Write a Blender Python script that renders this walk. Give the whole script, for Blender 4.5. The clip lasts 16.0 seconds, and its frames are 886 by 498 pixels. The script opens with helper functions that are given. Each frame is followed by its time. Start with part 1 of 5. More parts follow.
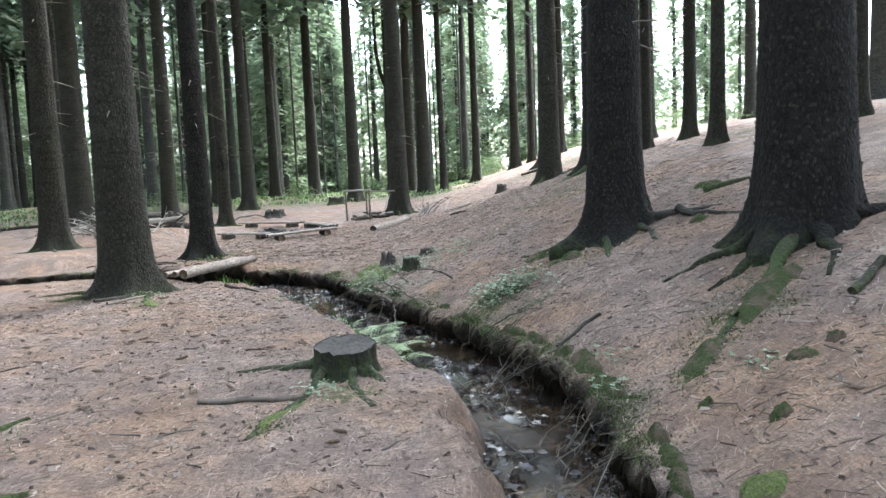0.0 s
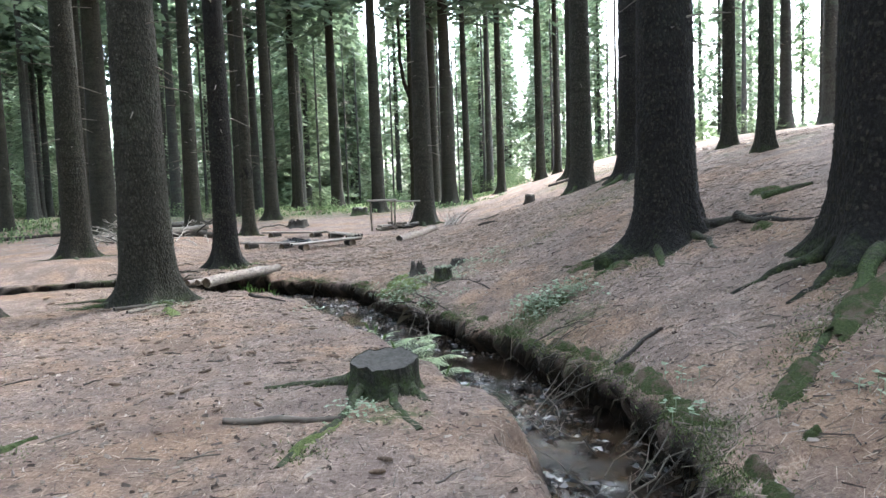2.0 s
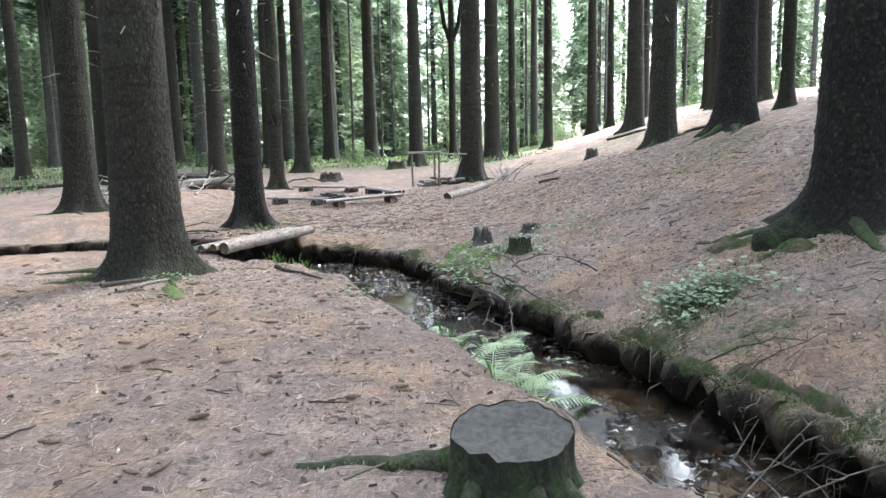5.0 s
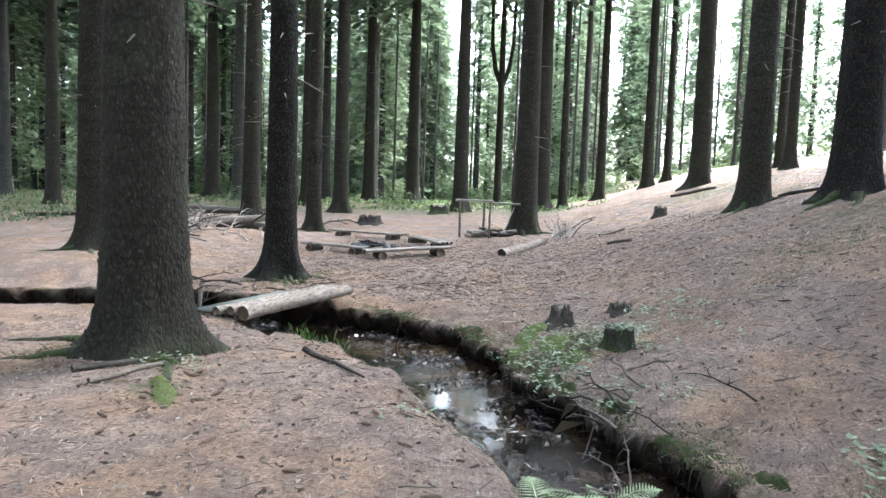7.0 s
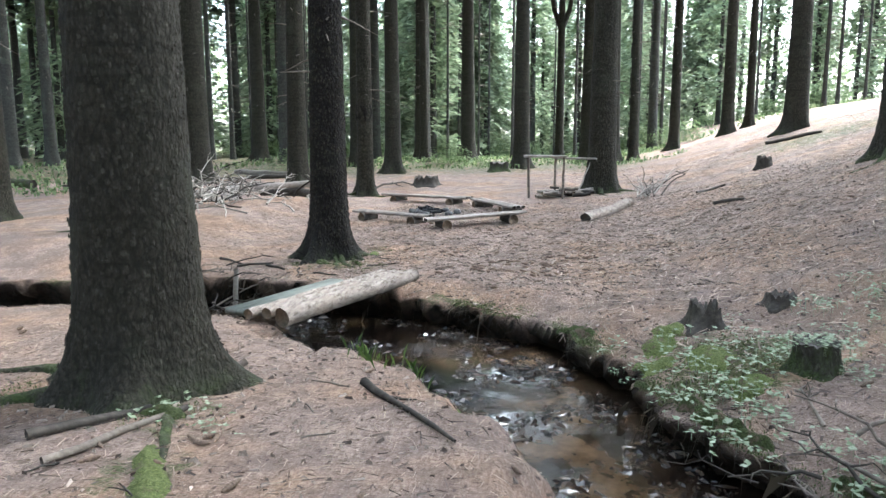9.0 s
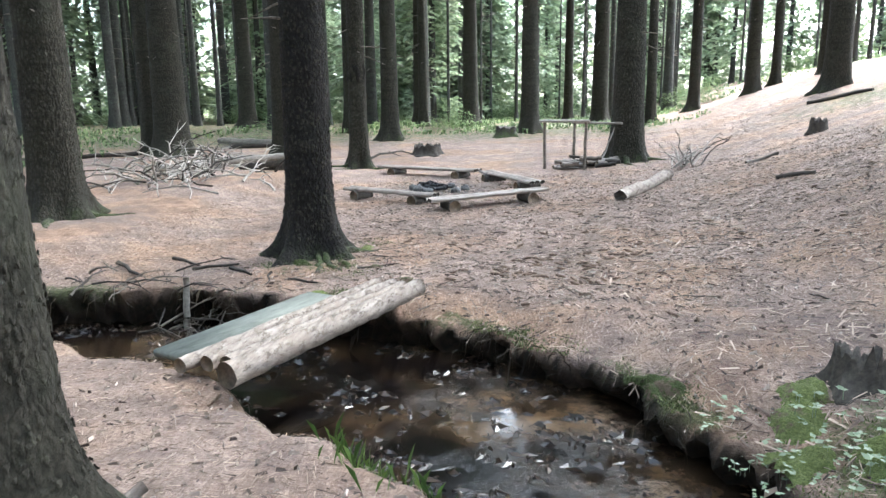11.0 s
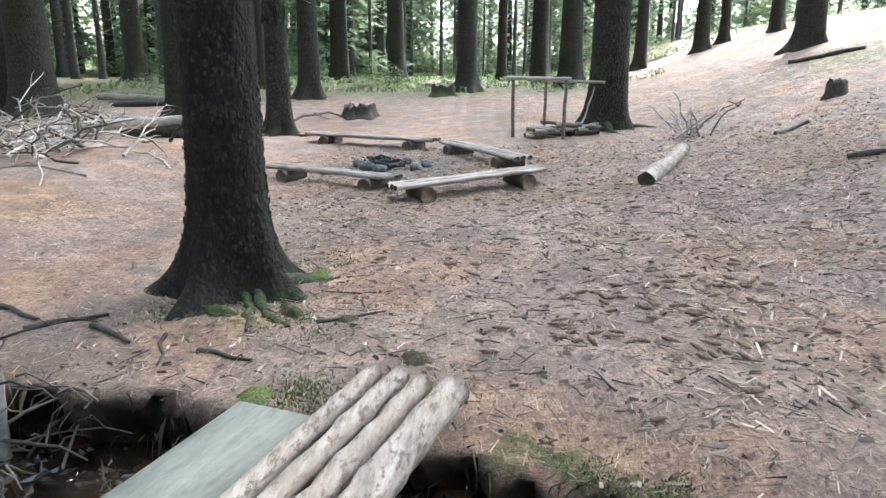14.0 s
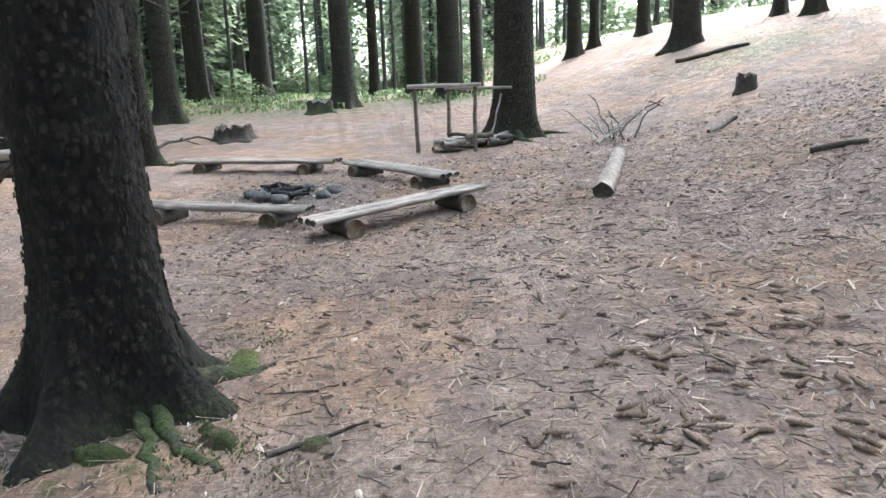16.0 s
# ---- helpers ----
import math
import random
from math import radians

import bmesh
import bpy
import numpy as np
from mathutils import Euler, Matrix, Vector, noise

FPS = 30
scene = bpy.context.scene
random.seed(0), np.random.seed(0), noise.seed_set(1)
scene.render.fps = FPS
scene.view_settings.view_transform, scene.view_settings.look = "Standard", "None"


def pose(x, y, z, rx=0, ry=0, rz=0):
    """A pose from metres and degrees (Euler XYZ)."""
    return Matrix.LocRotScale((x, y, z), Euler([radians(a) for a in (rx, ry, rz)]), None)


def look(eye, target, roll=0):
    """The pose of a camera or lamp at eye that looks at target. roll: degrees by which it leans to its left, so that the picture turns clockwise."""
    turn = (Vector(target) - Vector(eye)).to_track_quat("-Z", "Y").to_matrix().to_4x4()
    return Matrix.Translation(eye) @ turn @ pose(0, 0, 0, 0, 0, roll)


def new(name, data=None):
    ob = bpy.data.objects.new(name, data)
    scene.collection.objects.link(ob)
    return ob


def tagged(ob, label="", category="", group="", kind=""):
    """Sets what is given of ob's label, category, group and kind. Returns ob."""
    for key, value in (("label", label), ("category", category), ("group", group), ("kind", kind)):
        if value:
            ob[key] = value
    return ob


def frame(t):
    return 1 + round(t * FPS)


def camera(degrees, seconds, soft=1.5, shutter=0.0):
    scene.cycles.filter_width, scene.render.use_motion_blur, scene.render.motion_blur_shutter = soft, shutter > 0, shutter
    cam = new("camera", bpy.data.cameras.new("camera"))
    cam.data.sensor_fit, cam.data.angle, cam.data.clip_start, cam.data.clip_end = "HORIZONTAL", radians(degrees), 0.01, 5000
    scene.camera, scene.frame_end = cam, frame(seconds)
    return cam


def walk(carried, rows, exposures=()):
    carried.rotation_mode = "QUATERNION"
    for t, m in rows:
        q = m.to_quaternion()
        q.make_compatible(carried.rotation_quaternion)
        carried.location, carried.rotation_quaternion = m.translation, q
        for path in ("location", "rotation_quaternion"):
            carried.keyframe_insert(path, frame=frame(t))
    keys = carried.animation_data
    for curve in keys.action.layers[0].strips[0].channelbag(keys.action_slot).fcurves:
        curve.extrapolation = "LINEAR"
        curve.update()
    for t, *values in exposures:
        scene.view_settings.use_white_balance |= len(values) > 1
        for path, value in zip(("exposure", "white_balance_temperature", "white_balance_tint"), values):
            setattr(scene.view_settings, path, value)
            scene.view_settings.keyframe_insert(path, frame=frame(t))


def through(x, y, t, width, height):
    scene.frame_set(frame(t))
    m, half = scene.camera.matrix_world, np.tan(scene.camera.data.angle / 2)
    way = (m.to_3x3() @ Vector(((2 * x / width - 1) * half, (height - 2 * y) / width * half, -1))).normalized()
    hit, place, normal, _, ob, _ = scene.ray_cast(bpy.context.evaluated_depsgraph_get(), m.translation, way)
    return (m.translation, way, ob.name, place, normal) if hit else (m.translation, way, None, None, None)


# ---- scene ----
cam = camera(64.3, 16.0)
METRES, EYE, TILT, LEAN, TURN = 14.0, 1.5, 0.0, 0.0, 0.0
ROWS = [
    (0.0, 0.0, 0.0, 0.0, -0.23, -5.46, 2.38),
    (0.5, -0.0051, -0.0008, -0.0025, 0.51, -6.91, 1.78),
    (1.0, -0.0077, 0.0084, -0.0029, 3.52, -8.56, 0.69),
    (1.5, -0.0087, 0.0242, -0.0047, 3.61, -7.83, 0.96),
    (2.0, -0.0161, 0.0378, -0.0074, 1.39, -4.31, 2.06),
    (2.5, -0.0272, 0.0541, -0.0095, 0.64, -4.19, 1.18),
    (3.0, -0.0307, 0.0778, -0.0114, 4.31, -1.8, 2.75),
    (3.5, -0.0421, 0.0971, -0.0151, 4.63, -3.83, 2.88),
    (4.0, -0.0513, 0.1268, -0.0191, 3.26, -6.24, 0.56),
    (6.5, -0.0912, 0.3132, 0.0012, 4.67, -8.25, 2.14),
    (7.0, -0.1058, 0.339, -0.0005, 6.57, -4.53, -1.94),
    (7.5, -0.1173, 0.3722, 0.0007, 8.6, -3.18, -0.56),
    (8.0, -0.1347, 0.4051, -0.0006, 4.4, -2.75, 1.63),
    (8.5, -0.1463, 0.441, -0.0009, 6.92, -6.88, 0.84),
    (9.0, -0.1503, 0.4778, 0.0021, 10.55, -8.18, 0.06),
    (11.5, -0.1939, 0.6538, 0.0058, 10.42, -11.46, 0.81),
    (12.0, -0.2011, 0.6882, 0.0034, 16.88, -8.86, -0.19),
    (12.5, -0.2142, 0.7238, -0.0005, 10.14, -8.37, -2.76),
    (13.0, -0.2335, 0.7561, 0.0005, 6.91, -11.39, -0.97),
    (13.5, -0.2549, 0.7937, 0.0001, 9.54, -12.06, -1.95),
    (14.0, -0.2699, 0.8178, 0.0009, 2.97, -14.52, -0.27),
    (14.5, -0.2817, 0.8471, -0.0019, 5.38, -8.88, 0.46),
    (15.0, -0.297, 0.873, -0.0022, -0.45, -10.51, 0.65),
    (15.5, -0.3094, 0.8946, -0.0034, -6.08, -14.02, 1.28),
    (16.0, -0.313, 0.9223, -0.0086, -8.3, -13.34, 2.0),
]
EXPOSURES = [(t, stops + 0.17, 5740, 4) for t, stops in (
    (0.0, 3.64), (0.5, 3.65), (1.0, 3.68), (1.5, 3.83), (2.0, 3.60), (2.5, 3.60), (3.0, 3.53), (3.5, 3.48), (4.0, 3.95), (6.5, 3.58), (7.0, 3.62), (7.5, 2.95), (8.0, 3.05), (8.5, 3.15), (9.0, 3.57), (11.5, 3.78), (12.0, 3.55), (12.5, 3.72), (13.0, 3.33), (13.5, 3.37), (14.0, 3.65), (14.5, 3.45), (15.0, 3.20), (15.5, 3.55), (16.0, 3.5))]
walk(cam, [(t, pose(0, 0, EYE, TILT, LEAN, TURN) @ pose(METRES * x, METRES * y, METRES * z, 90 + pitch, roll, yaw)) for t, x, y, z, yaw, pitch, roll in ROWS], exposures=EXPOSURES)

# ---- light ----
world = bpy.data.worlds.new("overcast_sky")
scene.world = world
world.use_nodes = True
wn = world.node_tree
sky = wn.nodes.new("ShaderNodeTexSky")
sky.sky_type, sky.sun_disc = "NISHITA", False
sky.sun_elevation, sky.sun_rotation = radians(48), radians(35)
sky.air_density, sky.dust_density = 1.0, 4.0
pale = wn.nodes.new("ShaderNodeHueSaturation")
pale.inputs["Saturation"].default_value = 0.5
wn.links.new(sky.outputs[0], pale.inputs["Color"])
wn.links.new(pale.outputs[0], wn.nodes["Background"].inputs["Color"])
wn.nodes["Background"].inputs["Strength"].default_value = 0.15
sun = new("sun", bpy.data.lights.new("sun", "SUN"))
sun.data.energy, sun.data.angle, sun.data.color = 0.6, radians(25), (1.0, 0.96, 0.9)
sun.matrix_world = look((0, 0, 0), (-math.sin(radians(35)) * 0.67, -math.cos(radians(35)) * 0.67, -0.74))

# ---- materials ----
def mat(name, rough=0.9):
    m = bpy.data.materials.new(name)
    m.use_nodes = True
    b = m.node_tree.nodes["Principled BSDF"]
    b.inputs["Roughness"].default_value = rough
    b.inputs["Specular IOR Level"].default_value = 0.25
    return m, m.node_tree, b


def nd(nt, kind, **inputs):
    n = nt.nodes.new(kind)
    for k, v in inputs.items():
        n.inputs[k.replace("_", " ")].default_value = v
    return n


def ramp(nt, src, stops):
    n = nt.nodes.new("ShaderNodeValToRGB")
    while len(n.color_ramp.elements) < len(stops):
        n.color_ramp.elements.new(0.5)
    for e, (p, c) in zip(n.color_ramp.elements, stops):
        e.position, e.color = p, (*c, 1) if len(c) == 3 else c
    nt.links.new(src, n.inputs[0])
    return n.outputs[0]


def mix(nt, a, b, fac, mode="MIX"):
    n = nt.nodes.new("ShaderNodeMix")
    n.data_type, n.blend_type = "RGBA", mode
    for sock, v in ((n.inputs[6], a), (n.inputs[7], b), (n.inputs[0], fac)):
        if isinstance(v, bpy.types.NodeSocket):
            nt.links.new(v, sock)
        elif isinstance(v, (int, float)):
            sock.default_value = v
        else:
            sock.default_value = (*v, 1)
    return n.outputs[2]


def noise_tex(nt, scale, detail=6, rough=0.6, stretch=None, coord="Object"):
    tc = nt.nodes.new("ShaderNodeTexCoord")
    n = nd(nt, "ShaderNodeTexNoise", Scale=scale, Detail=detail, Roughness=rough)
    src = tc.outputs[coord]
    if stretch:
        mp = nt.nodes.new("ShaderNodeMapping")
        mp.inputs["Scale"].default_value = stretch
        nt.links.new(src, mp.inputs[0])
        src = mp.outputs[0]
    nt.links.new(src, n.inputs["Vector"])
    return n.outputs[0]


def voronoi(nt, scale, stretch=(1, 1, 1), feature="F1", out=0, rand=1.0):
    tc = nt.nodes.new("ShaderNodeTexCoord")
    mp = nt.nodes.new("ShaderNodeMapping")
    mp.inputs["Scale"].default_value = stretch
    n = nd(nt, "ShaderNodeTexVoronoi", Scale=scale, Randomness=rand)
    n.feature = feature
    nt.links.new(tc.outputs["Object"], mp.inputs[0])
    nt.links.new(mp.outputs[0], n.inputs["Vector"])
    return n.outputs[out]


def bump(nt, b, src, strength=0.5, dist=0.02, under=None):
    n = nd(nt, "ShaderNodeBump", Strength=strength, Distance=dist)
    nt.links.new(src, n.inputs["Height"])
    if under:
        nt.links.new(under, n.inputs["Normal"])
    nt.links.new(n.outputs[0], b.inputs["Normal"])
    return n.outputs[0]


def attribute(nt, name):
    n = nt.nodes.new("ShaderNodeVertexColor")
    n.layer_name = name
    s = nt.nodes.new("ShaderNodeSeparateColor")
    nt.links.new(n.outputs[0], s.inputs[0])
    return s.outputs


def ground_material():
    m, nt, b = mat("needle_litter", 0.95)
    large = noise_tex(nt, 0.5, 5, 0.65)
    mid = noise_tex(nt, 3.2, 7, 0.72)
    fine = noise_tex(nt, 62.0, 6, 0.75, (1, 0.3, 1))
    fine2 = noise_tex(nt, 75.0, 5, 0.75, (0.28, 1, 1))
    base = ramp(nt, fine, [(0.32, (0.075, 0.048, 0.036)), (0.46, (0.2, 0.145, 0.118)), (0.56, (0.35, 0.268, 0.225)), (0.7, (0.6, 0.5, 0.43))])
    base2 = ramp(nt, fine2, [(0.32, (0.085, 0.053, 0.04)), (0.47, (0.235, 0.17, 0.138)), (0.58, (0.38, 0.29, 0.24)), (0.7, (0.58, 0.49, 0.42))])
    c = mix(nt, base, base2, 0.5)
    c = mix(nt, c, (0.15, 0.105, 0.088), ramp(nt, mid, [(0.42, (0.55, 0.55, 0.55)), (0.55, (0, 0, 0))]))
    c = mix(nt, c, (0.47, 0.345, 0.255), ramp(nt, mid, [(0.52, (0, 0, 0)), (0.74, (0.5, 0.5, 0.5))]))
    c = mix(nt, c, (0.14, 0.103, 0.09), ramp(nt, large, [(0.46, (0, 0, 0)), (0.68, (0.62, 0.62, 0.62))]))
    warm = noise_tex(nt, 0.8, 3, 0.55)
    c = mix(nt, c, (1.07, 0.955, 0.81), ramp(nt, warm, [(0.45, (0, 0, 0)), (0.62, (1, 1, 1))]), "MULTIPLY")
    chips = voronoi(nt, 13.0, (1, 0.4, 1))
    c = mix(nt, c, (0.055, 0.036, 0.029), ramp(nt, chips, [(0.07, (0.7, 0.7, 0.7)), (0.15, (0, 0, 0))]))
    att = attribute(nt, "cover")
    mossn = noise_tex(nt, 7.0, 7, 0.75)
    add = nt.nodes.new("ShaderNodeMath")
    add.operation = "MULTIPLY_ADD"
    nt.links.new(mossn, add.inputs[0])
    add.inputs[1].default_value = 1.5
    nt.links.new(att[0], add.inputs[2])
    sub = nt.nodes.new("ShaderNodeMath")
    sub.operation = "SUBTRACT"
    nt.links.new(add.outputs[0], sub.inputs[0])
    sub.inputs[1].default_value = 0.3
    mossf = ramp(nt, sub.outputs[0], [(0.8, (0, 0, 0)), (0.98, (0.85, 0.85, 0.85))])
    green = ramp(nt, noise_tex(nt, 45.0, 5, 0.75), [(0.3, (0.022, 0.032, 0.012)), (0.55, (0.08, 0.098, 0.035)), (0.75, (0.2, 0.22, 0.09))])
    c = mix(nt, c, green, mossf)
    # wet earth, near black; its darkness also stands for shade under the bank's lip
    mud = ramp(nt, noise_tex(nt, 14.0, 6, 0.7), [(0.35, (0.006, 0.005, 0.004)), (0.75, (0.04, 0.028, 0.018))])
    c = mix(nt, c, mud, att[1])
    ash = ramp(nt, fine, [(0.3, (0.02, 0.02, 0.022)), (0.7, (0.12, 0.115, 0.115))])
    c = mix(nt, c, ash, att[2])
    nt.links.new(c, b.inputs["Base Color"])
    h = mix(nt, fine, fine2, 0.5)
    h = mix(nt, h, mid, 0.45)
    bump(nt, b, h, 1.0, 0.05)
    return m


def bark_material(name, tone, moss=0.6, lo=0.38):
    m, nt, b = mat(name, 0.95)
    tc0 = nt.nodes.new("ShaderNodeTexCoord")
    warp = nd(nt, "ShaderNodeTexNoise", Scale=9.0, Detail=4)
    nt.links.new(tc0.outputs["Object"], warp.inputs["Vector"])
    bend = mix(nt, tc0.outputs["Object"], warp.outputs[1], 0.09)
    mp = nt.nodes.new("ShaderNodeMapping")
    mp.inputs["Scale"].default_value = (1.0, 1.0, 0.5)
    nt.links.new(bend, mp.inputs[0])
    cells = nd(nt, "ShaderNodeTexVoronoi", Scale=34.0)
    nt.links.new(mp.outputs[0], cells.inputs["Vector"])
    plates = cells.outputs[0]
    grain = noise_tex(nt, 38.0, 8, 0.8, (1, 1, 0.5))
    blot = noise_tex(nt, 1.9, 6, 0.7)
    rings = noise_tex(nt, 4.0, 3, 0.6, (0.25, 0.25, 3.4))
    d, l = [c * 0.4 for c in tone], [c * 2.0 for c in tone]
    c = ramp(nt, grain, [(0.3, d), (0.5, tone), (0.72, l)])
    c = mix(nt, c, [v * 0.35 for v in tone], ramp(nt, plates, [(0.4, (0, 0, 0)), (0.8, (0.6, 0.6, 0.6))]))
    c = mix(nt, c, [v * 0.5 for v in tone], ramp(nt, rings, [(0.52, (0, 0, 0)), (0.7, (0.7, 0.7, 0.7))]))
    c = mix(nt, c, (tone[0] * 1.8, tone[1] * 2.2, tone[2] * 1.9), ramp(nt, blot, [(0.52, (0, 0, 0)), (0.75, (0.55, 0.55, 0.55))]))
    lichen = noise_tex(nt, 26.0, 5, 0.7)
    c = mix(nt, c, (0.16, 0.18, 0.14), ramp(nt, lichen, [(0.66, (0, 0, 0)), (0.74, (0.5, 0.5, 0.5))]))
    if moss:
        sx = nt.nodes.new("ShaderNodeSeparateXYZ")
        nt.links.new(tc0.outputs["Object"], sx.inputs[0])
        low = nt.nodes.new("ShaderNodeMapRange")
        low.inputs[1].default_value, low.inputs[2].default_value = 0.9, -0.1
        nt.links.new(sx.outputs[2], low.inputs[0])
        mul = nt.nodes.new("ShaderNodeMath")
        mul.operation = "MULTIPLY"
        nt.links.new(low.outputs[0], mul.inputs[0])
        nt.links.new(noise_tex(nt, 6.0, 7, 0.75), mul.inputs[1])
        green = ramp(nt, noise_tex(nt, 60.0, 4, 0.7), [(0.3, (0.018, 0.03, 0.01)), (0.7, (0.095, 0.125, 0.04))])
        c = mix(nt, c, green, ramp(nt, mul.outputs[0], [(lo, (0, 0, 0)), (lo + 0.2, (moss, moss, moss))]))
    nt.links.new(c, b.inputs["Base Color"])
    h = mix(nt, ramp(nt, plates, [(0.1, (1, 1, 1)), (0.7, (0, 0, 0))]), grain, 0.6)
    bump(nt, b, h, 0.9, 0.03)
    return m


def wood_material(name, dark, light, along=(0.15, 1, 1), rough=0.8):
    m, nt, b = mat(name, rough)
    g = noise_tex(nt, 26.0, 7, 0.7, along)
    blot = noise_tex(nt, 5.0, 4, 0.6)
    c = ramp(nt, g, [(0.28, dark), (0.5, [(p + q) / 2 for p, q in zip(dark, light)]), (0.72, light)])
    c = mix(nt, c, [v * 0.5 for v in dark], ramp(nt, blot, [(0.52, (0, 0, 0)), (0.75, (0.55, 0.55, 0.55))]))
    oi = nt.nodes.new("ShaderNodeObjectInfo")
    hsv = nt.nodes.new("ShaderNodeHueSaturation")
    mr = nt.nodes.new("ShaderNodeMapRange")
    mr.inputs[3].default_value, mr.inputs[4].default_value = 0.75, 1.2
    nt.links.new(oi.outputs["Random"], mr.inputs[0])
    nt.links.new(mr.outputs[0], hsv.inputs["Value"])
    nt.links.new(c, hsv.inputs["Color"])
    nt.links.new(hsv.outputs[0], b.inputs["Base Color"])
    bump(nt, b, g, 0.6, 0.008)
    return m


def leaf_material(name, dark, light, through=0.35):
    m, nt, b = mat(name, 0.6)
    geo = nt.nodes.new("ShaderNodeNewGeometry")
    c = ramp(nt, geo.outputs["Random Per Island"], [(0.0, dark), (0.6, [(p + q) / 2 for p, q in zip(dark, light)]), (1.0, light)])
    nt.links.new(c, b.inputs["Base Color"])
    tr = nt.nodes.new("ShaderNodeBsdfTranslucent")
    nt.links.new(c, tr.inputs[0])
    ms = nt.nodes.new("ShaderNodeMixShader")
    ms.inputs[0].default_value = through
    nt.links.new(b.outputs[0], ms.inputs[1])
    nt.links.new(tr.outputs[0], ms.inputs[2])
    nt.links.new(ms.outputs[0], nt.nodes["Material Output"].inputs[0])
    return m


def water_material():
    m, nt, b = mat("brook_water", 0.03)
    b.inputs["IOR"].default_value = 1.33
    b.inputs["Specular IOR Level"].default_value = 0.5
    n = noise_tex(nt, 1.6, 6, 0.65)
    c = ramp(nt, n, [(0.4, (0.004, 0.003, 0.003)), (0.52, (0.022, 0.014, 0.008)), (0.62, (0.07, 0.044, 0.024)), (0.75, (0.15, 0.098, 0.056))])
    nt.links.new(c, b.inputs["Base Color"])
    w = noise_tex(nt, 22.0, 4, 0.65, (1, 0.8, 1))
    calm = noise_tex(nt, 1.3, 3, 0.55)
    riffle = mix(nt, (0.5, 0.5, 0.5), w, ramp(nt, calm, [(0.48, (0.05, 0.05, 0.05)), (0.62, (1, 1, 1))]))
    bump(nt, b, riffle, 0.7, 0.03)
    return m


GROUND = ground_material()
BARK = bark_material("spruce_bark", (0.036, 0.032, 0.0235))
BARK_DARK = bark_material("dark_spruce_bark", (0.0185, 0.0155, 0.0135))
# far trunks: bark paled so that haze sits in the colour
BARK_HAZED = bark_material("hazed_far_bark", (0.065, 0.063, 0.055), 0.3)
FLAKE = bark_material("bark_flake_scale", (0.055, 0.049, 0.037), 0)
ROOT = bark_material("root_bark", (0.06, 0.052, 0.043), 0.9, 0.3)
GREY_WOOD = wood_material("weathered_grey_wood", (0.14, 0.115, 0.096), (0.5, 0.44, 0.385))
PALE_LOG = wood_material("peeled_log", (0.12, 0.095, 0.075), (0.5, 0.45, 0.39), (1, 0.12, 1))
LOG_END = wood_material("sawn_log_end", (0.05, 0.038, 0.028), (0.2, 0.15, 0.1), (1, 1, 1))
DARK_WOOD = wood_material("dark_rotten_wood", (0.02, 0.017, 0.014), (0.1, 0.085, 0.07))
STUMP_WOOD = wood_material("old_stump_wood", (0.03, 0.026, 0.022), (0.13, 0.12, 0.105), (1, 1, 0.2))
GREEN_BOARD = wood_material("algae_green_board", (0.115, 0.122, 0.104), (0.225, 0.24, 0.21), (1, 0.2, 1))
TWIG = wood_material("dead_twig", (0.07, 0.055, 0.045), (0.26, 0.22, 0.18))
PALE_TWIG = wood_material("pale_dead_branch", (0.2, 0.175, 0.15), (0.46, 0.42, 0.37))
CONE = wood_material("spruce_cone_scale", (0.06, 0.04, 0.029), (0.33, 0.235, 0.17), (1, 1, 1))
CHAR = wood_material("charred_wood", (0.008, 0.008, 0.009), (0.07, 0.07, 0.075))
NEEDLES = leaf_material("spruce_needles", (0.055, 0.08, 0.05), (0.16, 0.205, 0.125), 0.5)
# low far crowns: needle green lightened to stand in for haze
HAZED_NEEDLES = leaf_material("hazed_spruce_needles", (0.15, 0.2, 0.12), (0.38, 0.45, 0.28), 0.55)
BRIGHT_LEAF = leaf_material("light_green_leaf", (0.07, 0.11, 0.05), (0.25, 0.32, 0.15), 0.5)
# distant woods: sunlight and haze put into a paler leaf green
SUN_HAZED_LEAF = leaf_material("sun_hazed_leaf", (0.2, 0.26, 0.12), (0.5, 0.58, 0.32), 0.5)
# fern green brightened for the light that falls through the opening
LIT_FERN_LEAF = leaf_material("lit_fern_leaf", (0.4, 0.5, 0.27), (0.62, 0.7, 0.46), 0.35)
PLANT_LEAF = leaf_material("ground_plant_leaf", (0.16, 0.22, 0.12), (0.4, 0.46, 0.33), 0.3)
GRASS_BLADE = leaf_material("grass_blade", (0.05, 0.1, 0.02), (0.18, 0.28, 0.07), 0.35)
MOSS = leaf_material("moss_cushion", (0.045, 0.06, 0.02), (0.18, 0.205, 0.08), 0.1)
DRY_LEAF = leaf_material("dry_leaf", (0.08, 0.052, 0.038), (0.34, 0.26, 0.2), 0.1)
WATER = water_material()

# ---- the lie of the land ----
rng = random.Random(7)
TOE_Y = (0, 4, 6, 8.5, 10.7, 13.5, 17, 20, 22, 24.5, 27, 30, 40)
TOE_X = (1.7, 1.5, 1.3, 0.75, 0.17, -0.35, -0.5, 0.05, 0.6, 0.9, 0.9, 1.1, 1.5)
